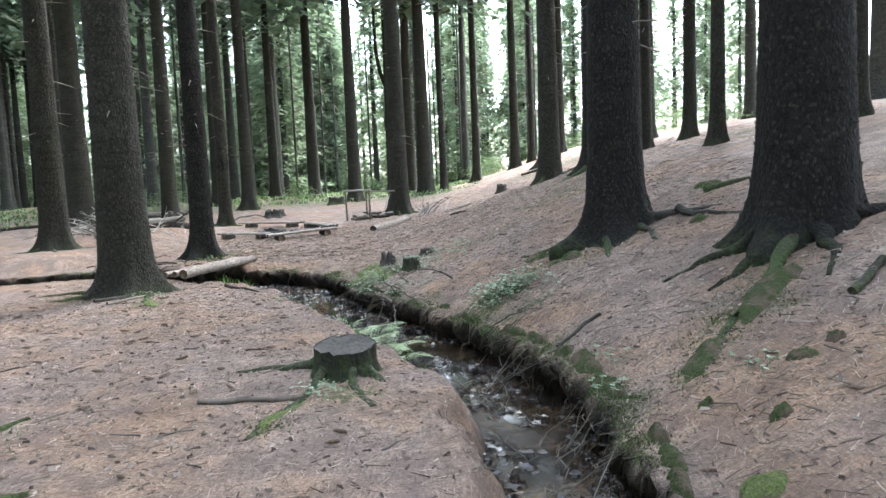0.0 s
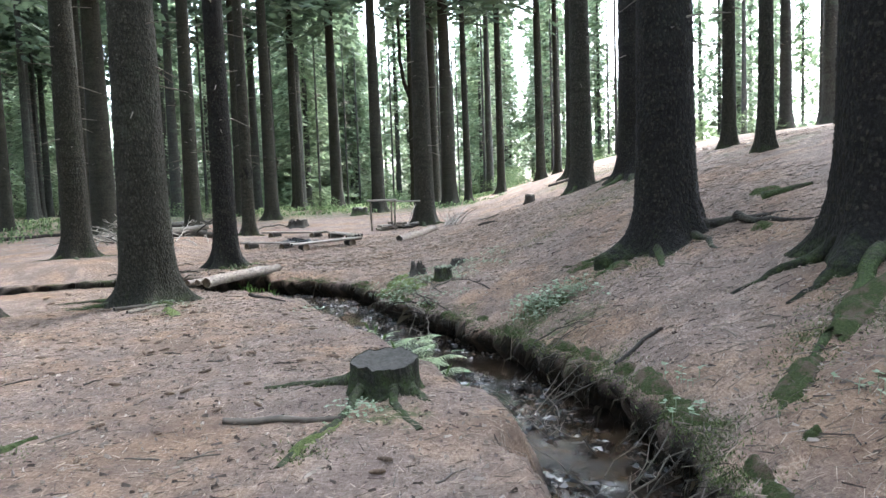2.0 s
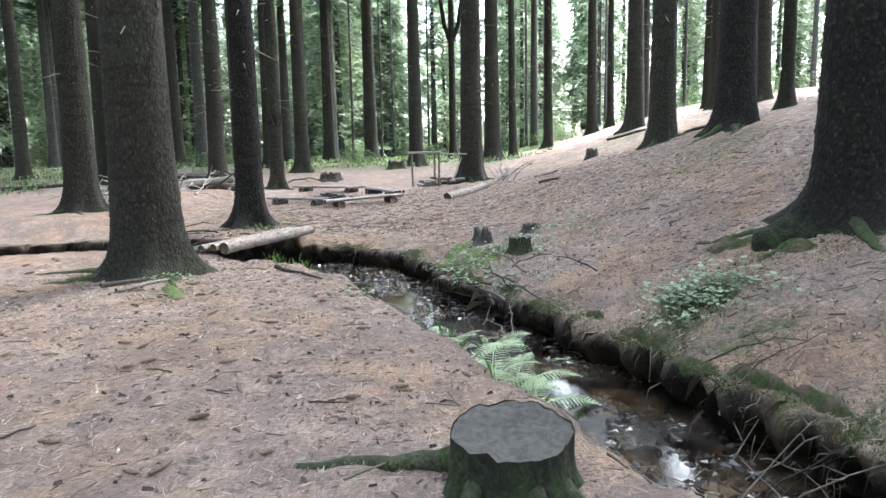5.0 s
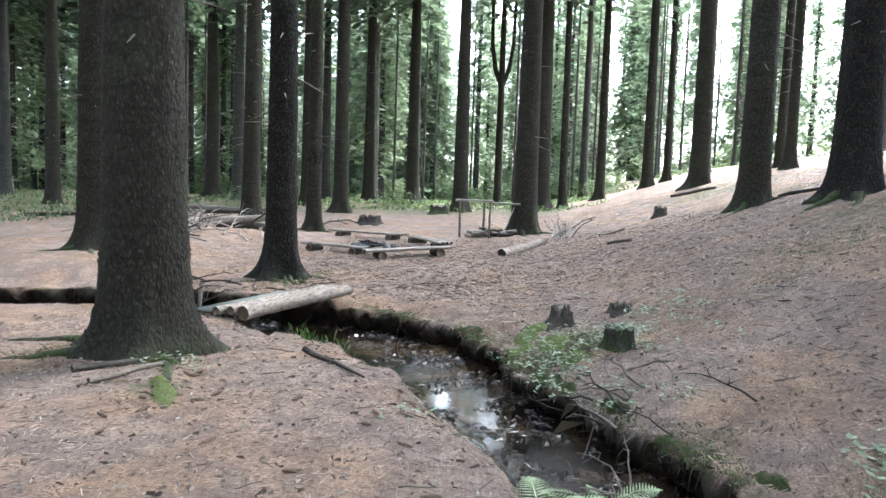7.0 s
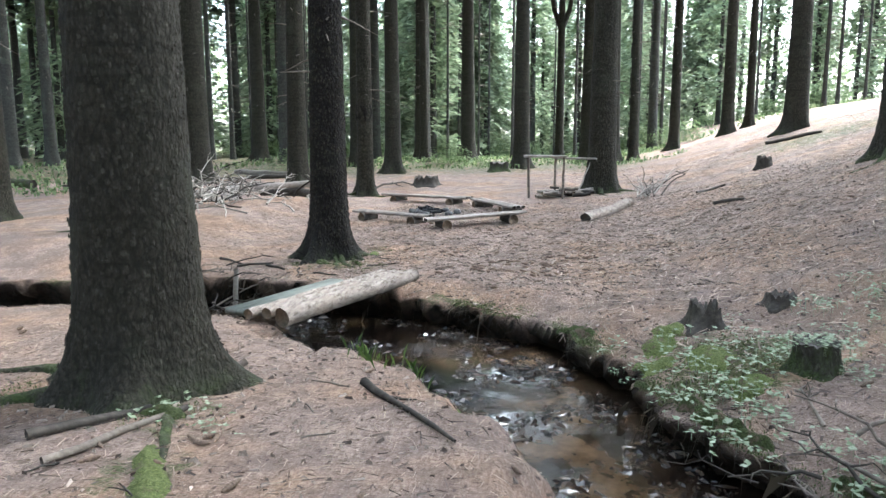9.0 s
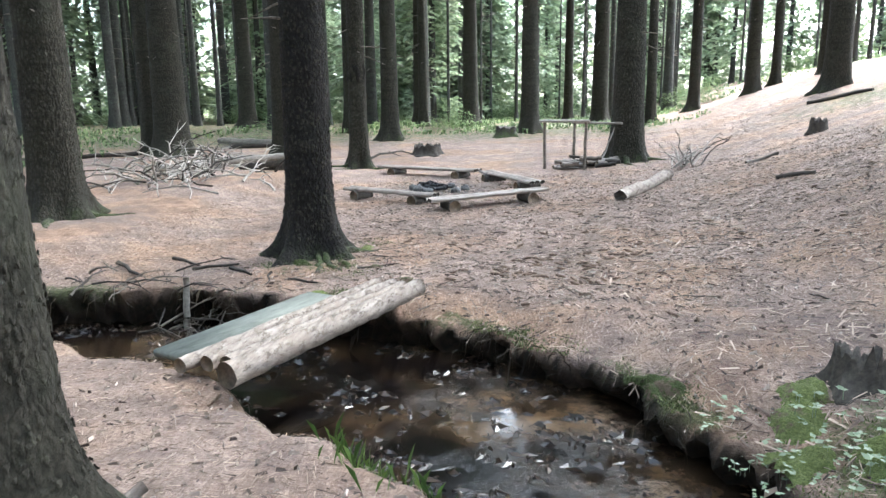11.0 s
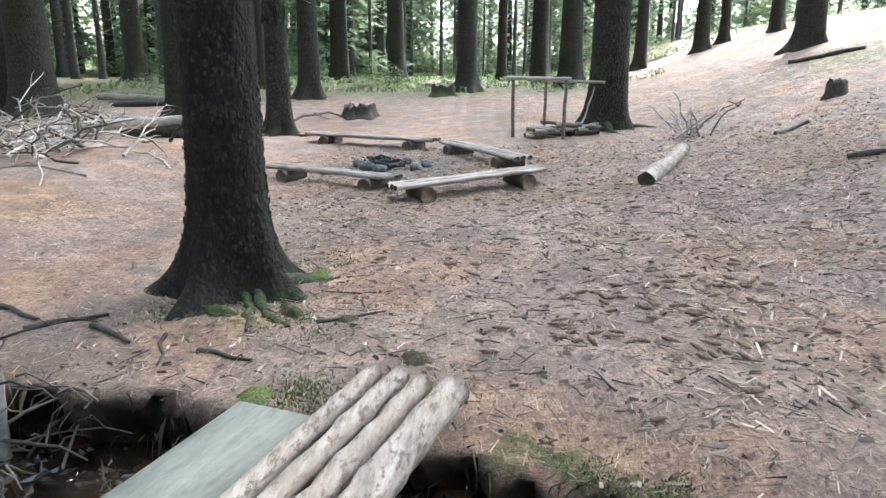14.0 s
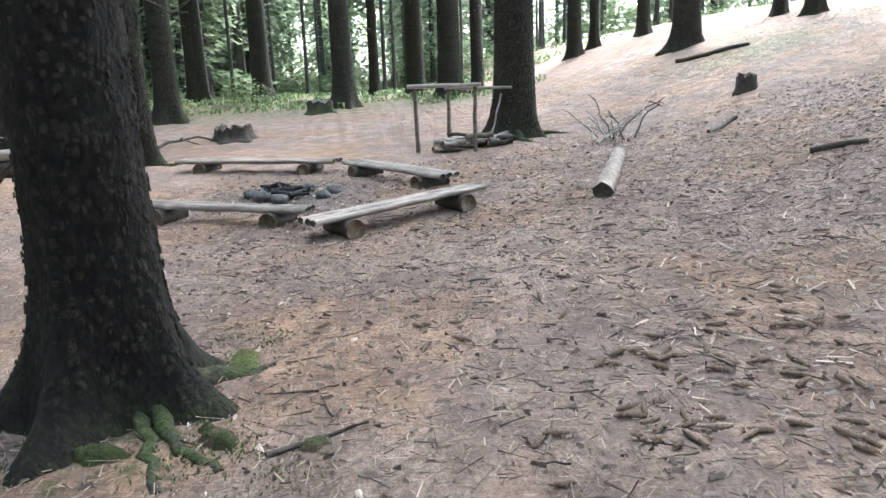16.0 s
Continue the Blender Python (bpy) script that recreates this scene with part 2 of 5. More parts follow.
BROOK = np.array([(0.9, -8), (0.8, -2), (0.72, 2.0), (0.66, 3.4), (0.66, 4.4), (0.6, 5.3), (0.3, 6.5), (-0.2, 7.7), (-0.75, 8.9), (-1.3, 9.9),
                  (-1.85, 10.9), (-2.48, 12.03), (-3.12, 12.72), (-3.98, 13.33), (-5.2, 13.75), (-6.5, 13.95), (-8, 13.6), (-12, 12.6), (-24, 11.5)])
BROOK_HALF = np.array([0.45, 0.45, 0.42, 0.42, 0.42, 0.42, 0.46, 0.5, 0.5, 0.52, 0.56, 0.83, 0.98, 0.93, 0.8, 0.72, 0.6, 0.6, 0.6])
WATER_Z, BED_Z = -0.42, -0.55


def brook_offset(x, y):
    """Signed distance to the brook's middle line (+ on the hill's side), and the half width there."""
    best = np.full(x.shape, 1e9)
    side, half = np.ones(x.shape), np.full(x.shape, 0.5)
    for i in range(len(BROOK) - 1):
        a, b = BROOK[i], BROOK[i + 1]
        d = b - a
        t = np.clip(((x - a[0]) * d[0] + (y - a[1]) * d[1]) / (d @ d), 0, 1)
        px, py = x - a[0] - t * d[0], y - a[1] - t * d[1]
        r = np.hypot(px, py)
        near = r < best
        best = np.where(near, r, best)
        side = np.where(near, np.sign(d[1] * px - d[0] * py), side)
        half = np.where(near, BROOK_HALF[i] + t * (BROOK_HALF[i + 1] - BROOK_HALF[i]), half)
    return best * np.where(side == 0, 1, side), half


def smooth(e0, e1, v):
    t = np.clip((v - e0) / (e1 - e0), 0, 1)
    return t * t * (3 - 2 * t)


def wave(x, y, f, s):
    return (np.sin(x * f * 1.3 + s) * np.cos(y * f + 1.7 * s) + np.sin(x * f * 0.7 - y * f * 1.1 + 2.3 * s)
            + np.sin(x * f * 2.1 + y * f * 1.7 + 0.6 * s) * 0.5) / 2.5


def land(x, y):
    x, y = np.asarray(x, float), np.asarray(y, float)
    z = np.minimum(0.04 * np.maximum(0, y - 17), 0.9)
    w = np.interp(y, [13, 17, 22], [0.5, 0.9, 1.35])
    d = w * np.logaddexp(0, (x - np.interp(y, TOE_Y, TOE_X)) / w)
    z = z + 3.8 * (1 - np.exp(-0.53 * d / 3.8))
    z = z + 0.03 * wave(x, y, 1.1, 1.0) + 0.014 * wave(x, y, 3.7, 4.0) + 0.014 * wave(x + 0.3 * y, y, 7.9, 7.0) + 0.01 * wave(x, y - 0.4 * x, 15.0, 3.0)
    z = z + 0.25 * smooth(-6.8, -8.6, x) * smooth(14.2, 15.4, y) * (1 - smooth(20.5, 26, y)) * (1 - smooth(-11, -15, x))
    u, half = brook_offset(x, y)
    half = half + 0.1 * wave(x, y, 3.3, 2.0) + 0.075 * wave(x, y, 8.5, 5.0) + 0.03 * wave(x, y, 19.0, 9.0)
    e = np.abs(u) - half + np.where(u > 0, 0.14, 0.0)
    z = z - np.where((u > 0) & (x > -4), 0.17 * np.exp(-(np.maximum(e - 0.1, 0) / 0.45) ** 2), 0.0) - np.where(x > -4, 0.0, 0.06 * np.exp(-(np.maximum(e - 0.1, 0) / 0.6) ** 2))
    left_w = np.interp(y, [3.0, 5.0, 6.5, 10, 11.5, 13], [0.2, 0.26, 0.5, 0.45, 0.3, 0.25])
    left_w = np.where(x < -4.6, np.interp(x, [-7.5, -5.5], [0.35, 0.25]), left_w)
    s = np.where(u > 0, smooth(-0.06, 0.12, e), smooth(-0.1, left_w, e) ** 0.8)
    bed = BED_Z + 0.09 * wave(x, y, 4.7, 6.0) + 0.06 * wave(x, y, 13.0, 1.0)
    return bed + (z - bed) * s


def height(x, y):
    return float(land(np.array([x]), np.array([y]))[0])


# ---- mesh helpers ----
def mesh_of(bm, material, smooth_faces=True, name="mesh"):
    me = bpy.data.meshes.new(name)
    bm.to_mesh(me)
    bm.free()
    for m in (material if isinstance(material, (list, tuple)) else (material,)):
        me.materials.append(m)
    if smooth_faces:
        me.polygons.foreach_set("use_smooth", [True] * len(me.polygons))
    return me


def part(name, bm, material, parent=None, label="", smooth_faces=True):
    me = bm if isinstance(bm, bpy.types.Mesh) else mesh_of(bm, material, smooth_faces, name)
    ob = new(name, me)
    if parent:
        ob.parent = parent
    if label:
        ob["label"] = label
    return ob


def thing(name, m, label, category, group="", kind=""):
    ob = new(name)
    ob.empty_display_size = 0.1
    ob.matrix_world = m
    return tagged(ob, label, category, group, kind)


def tube(bm, pts, radii, seg=8, rough=0.0, rnd=None, caps=True, squash=1.0, cap_mat=0):
    """A tapered, uneven tube along pts."""
    rnd = rnd or rng
    pts = [Vector(p) for p in pts]
    rings = []
    up = Vector((0.13, 0.21, 1)).normalized()
    for i, p in enumerate(pts):
        d = (pts[min(i + 1, len(pts) - 1)] - pts[max(i - 1, 0)]).normalized()
        a = d.cross(up)
        if a.length < 0.15:
            a = d.cross(Vector((1, 0.1, 0)))
        a.normalize()
        b = a.cross(d)
        ring = []
        for k in range(seg):
            an = 2 * math.pi * k / seg
            r = radii[i] * (1 + rough * (rnd.random() - 0.5) * 2)
            ring.append(bm.verts.new(p + a * math.cos(an) * r + b * math.sin(an) * r * squash))
        rings.append(ring)
    for q, r in zip(rings, rings[1:]):
        for k in range(seg):
            bm.faces.new((q[k], q[(k + 1) % seg], r[(k + 1) % seg], r[k]))
    if caps:
        for ring, rev in ((rings[0], False), (rings[-1], True)):
            f = bm.faces.new(ring[::-1] if rev else ring)
            f.material_index = cap_mat
    return rings


def bent(a, b, n, sag=0.0, wob=0.03, rnd=None):
    rnd = rnd or rng
    a, b = Vector(a), Vector(b)
    out = []
    for i in range(n):
        t = i / (n - 1)
        p = a.lerp(b, t)
        if 0 < i < n - 1:
            p += Vector((rnd.uniform(-wob, wob), rnd.uniform(-wob, wob), rnd.uniform(-wob, wob) * 0.6))
        p.z += sag * 4 * t * (1 - t)
        out.append(p)
    return out


# ---- ground and brook ----
def axis(lo, hi, step, far_lo, far_hi):
    mid = list(np.arange(lo, hi, step))
    s, a, b = step, [], []
    v = lo
    while v > far_lo:
        s *= 1.13
        v -= s
        a.append(v)
    s, v = step, mid[-1]
    while v < far_hi:
        s *= 1.13
        v += s
        b.append(v)
    return np.array(a[::-1] + mid + b)


def build_ground():
    xs, ys = axis(-8.5, 4.5, 0.06, -400, 400), axis(1.5, 20.5, 0.06, -300, 500)
    gx, gy = np.meshgrid(xs, ys)
    gz = land(gx, gy)
    n, k = gx.shape
    fx, fy, vz = gx.ravel(), gy.ravel(), gz.ravel().copy()
    u, half = brook_offset(fx, fy)
    e = np.abs(u) - half - 0.1 * wave(fx, fy, 3.3, 2.0) - 0.075 * wave(fx, fy, 8.5, 5.0) - 0.03 * wave(fx, fy, 19.0, 9.0) + 0.14
    step = 0.02
    nx = (brook_offset(fx + step, fy)[0] - u) / step
    ny = (brook_offset(fx, fy + step)[0] - u) / step
    steep = (u > 0) & (fy > 2.0) & (fx > -9)
    under = np.where(steep & (e < 0.045), 0.26 * smooth(-0.5, -0.08, e), 0.0)
    verts = np.stack([fx + under * nx, fy + under * ny, vz], 1)
    idx = np.arange(n * k).reshape(n, k)
    faces = np.stack([idx[:-1, :-1], idx[:-1, 1:], idx[1:, 1:], idx[1:, :-1]], -1).reshape(-1, 4)
    me = bpy.data.meshes.new("ground")
    me.from_pydata(verts.tolist(), [], faces.tolist())
    me.materials.append(GROUND)
    me.polygons.foreach_set("use_smooth", [True] * len(me.polygons))
    moss = (0.32 + 0.42 * wave(fx, fy, 2.3, 8.0)) * np.exp(-((e - 0.16) / 0.2) ** 2) * np.where(u > 0, 1, 0.3)
    for mx, my, r, s in MOSS_SPOTS:
        moss = np.maximum(moss, s * np.exp(-(((fx - mx) / r) ** 2 + ((fy - my) / r) ** 2)))
    far = smooth(27, 36, fy + np.abs(fx + 3) * 0.35) * smooth(2.5, -1.5, fx - 0.1 * (fy - 27))
    moss = np.maximum(moss, 0.5 * far)
    # mud on the bed; up the hill-side face it also paints the undercut's shade
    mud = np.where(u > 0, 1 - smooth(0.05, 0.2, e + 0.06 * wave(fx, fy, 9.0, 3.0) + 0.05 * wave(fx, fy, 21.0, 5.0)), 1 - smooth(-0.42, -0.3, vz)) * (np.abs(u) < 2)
    ash = 0.8 * np.exp(-((((fx + 4.9) / 0.95) ** 2 + ((fy - 21.1) / 0.95) ** 2) ** 1.5))
    col = me.color_attributes.new("cover", "FLOAT_COLOR", "POINT")
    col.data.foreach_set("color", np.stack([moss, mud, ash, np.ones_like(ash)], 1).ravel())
    return tagged(new("ground", me), "brown needle-covered forest floor with mossy patches", "forest floor", kind="structure")


MOSS_SPOTS = [(0.95, 6.3, 0.35, 0.5), (0.35, 8.0, 0.4, 0.6), (-0.3, 9.3, 0.35, 0.55), (-1.25, 11.5, 0.35, 0.7), (1.2, 4.6, 0.3, 0.5), (-0.9, 11.9, 0.7, 0.7), (0.6, 8.3, 0.5, 0.6), (2.1, 5.2, 0.25, 0.5), (2.4, 5.0, 0.3, 0.4), (1.0, 12.5, 0.9, 0.35), (2.2, 13.4, 1.2, 0.45),
              (3.0, 15.0, 1.4, 0.5), (4.6, 22.0, 2.0, 0.45), (2.6, 20.5, 1.0, 0.35), (5.8, 14.0, 2.0, 0.42), (-0.7, 4.9, 0.4, 0.45), (-4.3, 10.2, 0.5, 0.4), (-4.1, 9.5, 0.45, 0.45), (-5.4, 15.6, 0.5, 0.45), (0.9, 7.6, 0.5, 0.5), (4.2, 27, 3.0, 0.5)]
build_ground()


def build_water():
    bm = bmesh.new()
    rows = []
    for i in range(len(BROOK) - 1):
        for t in np.linspace(0, 1, 6)[:-1]:
            p = BROOK[i] + (BROOK[i + 1] - BROOK[i]) * t
            d = (BROOK[i + 1] - BROOK[i]) / np.linalg.norm(BROOK[i + 1] - BROOK[i])
            h = BROOK_HALF[i] + 0.3
            rows.append([bm.verts.new((p[0] + d[1] * h * s, p[1] - d[0] * h * s, WATER_Z)) for s in np.linspace(-1, 1, 7)])
    for q, r in zip(rows, rows[1:]):
        for k in range(6):
            bm.faces.new((q[k], q[k + 1], r[k + 1], r[k]))
    return tagged(part("water", bm, WATER), "shallow dark brown brook water with rippled glints", "brook", kind="structure")


build_water()

# ---- trees ----
def trunk_mesh(radius, tall, seg, rings, flare, lobes, material, seed, lean=0.0):
    """A tapered trunk whose foot spreads into buttress roots."""
    rnd = random.Random(seed)
    bm = bmesh.new()
    angles = sorted(rnd.uniform(0, 2 * math.pi) for _ in range(lobes))
    angles = [2 * math.pi * (i + rnd.uniform(-0.25, 0.25)) / lobes for i in range(lobes)]
    widths = [rnd.uniform(0.7, 1.3) for _ in range(lobes)]
    loops = []
    for j in range(rings + 1):
        t = j / rings
        z = -0.25 + (tall + 0.25) * t ** 2.2
        zz = max(z, 0)
        r0 = radius * (1 - 0.75 * zz / tall) * (1 + 0.1 * math.exp(-zz / 0.7))
        loop = []
        for k in range(seg):
            an = 2 * math.pi * k / seg
            lobe = sum(w * math.exp(-(math.atan2(math.sin(an - a), math.cos(an - a)) / 0.33) ** 2) for a, w in zip(angles, widths))
            r = r0 * (1 + flare * math.exp(-max(z + 0.05, 0) / 0.2) * (0.35 + 1.15 * lobe) + 0.16 * lobe * math.exp(-zz / 0.45))
            r *= 1 + 0.025 * noise.noise((math.cos(an) * 2, math.sin(an) * 2, zz * 1.5 + seed))
            r += 0.012 * noise.noise((math.cos(an) * 9 * radius / 0.4, math.sin(an) * 9 * radius / 0.4, zz * 9 + seed * 3))
            loop.append(bm.verts.new((math.cos(an) * r + lean * zz, math.sin(an) * r, z)))
        loops.append(loop)
    for q, r in zip(loops, loops[1:]):
        for k in range(seg):
            bm.faces.new((q[k], q[(k + 1) % seg], r[(k + 1) % seg], r[k]))
    bm.faces.new(loops[-1])
    return mesh_of(bm, material, name="trunk")


def crown_mesh(low, top, reach, branches, sprays, seed, material=None, size=0.42):
    """Drooping whorled branches set with many small jagged sprays of needles."""
    rnd = random.Random(seed)
    verts, faces = [], []
    for _ in range(branches):
        t = rnd.random() ** 0.9
        z = low + (top - low) * t
        an = rnd.uniform(0, 2 * math.pi)
        length = reach * (1 - 0.8 * t) * rnd.uniform(0.55, 1.1)
        dx, dy = math.cos(an), math.sin(an)
        for _ in range(sprays):
            s = rnd.uniform(0.15, 1)
            cx, cy = dx * length * s + rnd.gauss(0, 0.22), dy * length * s + rnd.gauss(0, 0.22)
            cz = z - 0.35 * length * s * s + rnd.gauss(0, 0.16) - rnd.random() ** 2 * 0.5
            a = an + rnd.gauss(0, 0.8)
            l, w = size * rnd.uniform(0.5, 1.3), size * rnd.uniform(0.16, 0.4)
            ex, ey, ez = math.cos(a) * l, math.sin(a) * l, rnd.uniform(-0.7, 0.15) * l
            sx, sy = -math.sin(a) * w, math.cos(a) * w
            sz = rnd.uniform(-0.5, 0.5) * w
            i = len(verts)
            verts += [(cx, cy, cz), (cx + ex * 0.45 + sx, cy + ey * 0.45 + sy, cz + ez * 0.4 + sz), (cx + ex, cy + ey, cz + ez), (cx + ex * 0.4 - sx, cy + ey * 0.4 - sy, cz + ez * 0.5 - sz)]
            faces.append((i, i + 1, i + 2, i + 3))
    me = bpy.data.meshes.new("crown")
    me.from_pydata(verts, [], faces)
    me.materials.append(material or NEEDLES)
    return me


def limb_mesh(low, top, reach, count, seed, material):
    """Thin bare or dead branches that stick out of the trunk."""
    rnd = random.Random(seed)
    bm = bmesh.new()
    for _ in range(count):
        z = rnd.uniform(low, top)
        an = rnd.uniform(0, 2 * math.pi)
        l = reach * rnd.uniform(0.3, 1)
        d = Vector((math.cos(an), math.sin(an), rnd.uniform(-0.45, 0.1)))
        tube(bm, [Vector((0, 0, z)), Vector((0, 0, z)) + d * l * 0.5, Vector((0, 0, z - 0.06 * l)) + d * l], [0.022, 0.013, 0.004], 4, 0.0, rnd)
    return mesh_of(bm, material, name="branches")


HIGH_CROWNS = [crown_mesh(9.6, 22, 3.0, 95, 15, 100 + i, size=0.62) for i in range(3)]
LOW_CROWNS = [crown_mesh(0.8, 17, 2.7, 165, 22, 200 + i, HAZED_NEEDLES, 0.42) for i in range(3)]
HIGH_LIMBS = [limb_mesh(2.5, 9, 0.9, 26, 300 + i, TWIG) for i in range(3)]
FAR_TRUNKS = [trunk_mesh(0.25, 21, 12, 12, 0.45, 5, BARK_HAZED, 400 + i) for i in range(4)]
tree_count = 0


def bark_scales(me, trunk, seed, material):
    """Loose bark flakes that stand off a trunk."""
    rnd = random.Random(seed)
    verts, faces = [], []
    polys = [p for p in me.polygons if 0.2 < p.center.z < 5.0 and abs(p.normal.z) < 0.6]
    areas = np.cumsum([p.area for p in polys])
    for _ in range(2600):
        p = polys[min(int(np.searchsorted(areas, rnd.random() * areas[-1])), len(polys) - 1)]
        q = [me.vertices[i].co for i in p.vertices]
        a, b = rnd.random(), rnd.random()
        c = q[0].lerp(q[1], a).lerp(q[3].lerp(q[2], a), b)
        n = p.normal
        side = Vector((-n.y, n.x, 0)).normalized()
        up = n.cross(side)
        w, h, o = rnd.uniform(0.006, 0.02), rnd.uniform(0.008, 0.024), rnd.uniform(0.004, 0.013)
        i = len(verts)
        verts += [tuple(c - side * w - up * h * 0.6), tuple(c + n * o - up * h), tuple(c + side * w - up * h * 0.4), tuple(c + side * w * 0.7 + up * h + n * o * 0.6), tuple(c - side * w * 0.8 + up * h * 0.8 + n * o)]
        faces.append((i, i + 1, i + 2, i + 3, i + 4))
    fl = bpy.data.meshes.new("bark_flakes")
    fl.from_pydata(verts, [], faces)
    fl.materials.append(material)
    ob = part("loose_bark", fl, None, trunk)
    ob["kind"] = "stuff"
    return ob


def spruce(x, y, dia, near=False, flare=0.6, lobes=5, turn=0.0, lean=0.0, dark=False, crown=True, label=""):
    global tree_count
    tree_count += 1
    n = tree_count
    z = min(height(x, y), height(x + dia * 0.5, y), height(x - dia * 0.5, y), height(x, y - dia * 0.5)) - 0.01
    text = label or ("tall spruce trunk with dark scaly bark and mossy flared roots" if dia > 0.5 else "slender spruce with a dark bare trunk")
    t = thing("spruce_tree", pose(x, y, z, rz=turn), text, "tree", "forest trees")
    seg, rings = (72, 90) if near else (28, 34)
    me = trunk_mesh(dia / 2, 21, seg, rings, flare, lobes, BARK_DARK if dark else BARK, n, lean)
    trunk = part("trunk", me, None, t)
    if near:
        bark_scales(me, trunk, n, BARK if dark else FLAKE)
    part("dead_wood", HIGH_LIMBS[n % 3], None, t, "thin dead side branches")["kind"] = "stuff"
    if crown:
        part("crown", HIGH_CROWNS[n % 3], None, t, "dark green needle crown")["kind"] = "stuff"
    return t


def root(tree, points, r0, r1=0.02, name="root", material=None):
    """A surface root that follows the ground outward from a trunk (world x, y)."""
    bm = bmesh.new()
    pts = []
    inv = tree.matrix_world.inverted()
    dense = []
    for a, b in zip(points, points[1:]):
        for k in range(4):
            dense.append((a[0] + (b[0] - a[0]) * k / 4, a[1] + (b[1] - a[1]) * k / 4))
    dense.append(points[-1])
    rad = []
    for i, (px, py) in enumerate(dense):
        t = i / (len(dense) - 1)
        r = r0 + (r1 - r0) * t ** 0.7
        rad.append(r)
        pts.append(inv @ Vector((px + rng.uniform(-0.02, 0.02), py + rng.uniform(-0.02, 0.02), height(px, py) + r * (0.2 - 0.5 * t) + 0.08 * max(0, 1 - 4 * t))))
    tube(bm, pts, rad, 10, 0.12, squash=0.8)
    return part(name, bm, material or ROOT, tree, "mossy surface root")


tree_a = spruce(-4.84, 10.7, 0.73, True, 0.6, 5, 20, label="massive spruce trunk with flaking grey-brown bark and mossy roots")
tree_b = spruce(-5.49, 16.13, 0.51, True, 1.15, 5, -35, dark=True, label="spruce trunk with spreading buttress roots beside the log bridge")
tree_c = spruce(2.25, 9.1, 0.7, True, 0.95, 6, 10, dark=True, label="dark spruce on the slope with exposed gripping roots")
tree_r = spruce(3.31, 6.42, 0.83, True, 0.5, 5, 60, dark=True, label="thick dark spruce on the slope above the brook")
tree_n = spruce(-9.22, 16.8, 0.62, True, 0.75, 5, 50)
tree_d = spruce(-1.45, 24.75, 0.68, True, 0.55, 5, 15)
tree_e = spruce(3.0, 19.3, 0.58, True, 0.6, 4, 0)
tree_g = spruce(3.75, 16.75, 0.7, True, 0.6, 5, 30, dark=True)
tree_f = spruce(-7.45, 24.4, 0.42, True, 0.8, 5, 40, label="crooked spruce trunk with a knotted burl and splayed roots")
tree_m = spruce(-14.0, 27.5, 0.95, False, 0.5, 5, 0)
for x, y, dia in [(-14.95, 28.0, 0.6), (-10.2, 26.6, 0.6), (-6.8, 9.45, 0.62), (-12.7, 18.0, 0.62), (-19.8, 30.5, 0.55), (4.72, 31.0, 0.7),
                  (-4.2, 34.9, 0.66), (-8.65, 31.9, 0.6), (-0.75, 36.2, 0.78), (-1.6, 38.8, 0.68), (0.2, 36.5, 0.38), (2.0, 38.3, 0.44)]:
    spruce(x, y, dia, turn=rng.uniform(0, 360), lean=rng.uniform(-0.008, 0.008))
for x, y, dia in [(4.1, 38.2, 0.5), (5.1, 38.9, 0.35), (6.5, 37.8, 0.46), (7.2, 29.4, 0.36), (7.5, 31.3, 0.34), (7.9, 26.8, 0.55),
                  (6.4, 18.1, 0.33), (5.5, 18.8, 0.28), (5.1, 13.0, 0.26), (6.4, 10.9, 0.3), (-10.0, 42.8, 0.6), (-9.1, 39.5, 0.42), (-11.2, 35.5, 0.48),
                  (-17.6, 40.0, 0.75), (-7.1, 40.0, 0.7)]:
    spruce(x, y, dia, turn=rng.uniform(0, 360), lean=rng.uniform(-0.012, 0.012))


forked = spruce(-2.9, 42.0, 0.42, label="forked tree with two dark upright limbs")
for sgn in (-1, 1):
    bm = bmesh.new()
    tube(bm, [(0, 0, 6.2), (sgn * 0.35, 0, 7.1), (sgn * 0.55, 0.1, 8.4), (sgn * 0.62, 0.1, 13.0)], [0.14, 0.12, 0.1, 0.06], 10, 0.03)
    part("limb", bm, BARK, forked)


def far_tree(x, y, scale, low, crown=True):
    global tree_count
    tree_count += 1
    t = thing("spruce_tree", pose(x, y, height(x, y) - 0.05, rz=rng.uniform(0, 360)), "distant spruce with dark trunk and green needle branches" if low else "distant bare-trunked spruce in the forest", "tree", "forest trees")
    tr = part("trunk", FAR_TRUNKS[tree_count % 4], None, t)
    tr.scale = (scale, scale, 1)
    part("dead_wood", HIGH_LIMBS[tree_count % 3], None, t, "thin dead side branches")["kind"] = "stuff"
    if crown:
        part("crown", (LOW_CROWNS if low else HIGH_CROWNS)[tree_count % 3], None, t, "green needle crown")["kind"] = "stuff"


placed = []
tries = 0
while len(placed) < 150 and tries < 8000:
    tries += 1
    x, y = rng.uniform(-55, 34), rng.uniform(22, 82)
    inner = (-13 < x < 9 and y < 41) or (-22 < x <= -13 and y < 33) or (x >= 4 and y < 42)
    open_glade = x > -9 and 43 < y < 56
    if inner or (open_glade and rng.random() < 0.8) or (x > 6 and rng.random() < 0.4) or any((x - a) ** 2 + (y - b) ** 2 < 5.0 for a, b in placed):
        continue
    placed.append((x, y))
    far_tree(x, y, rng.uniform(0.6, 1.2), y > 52)
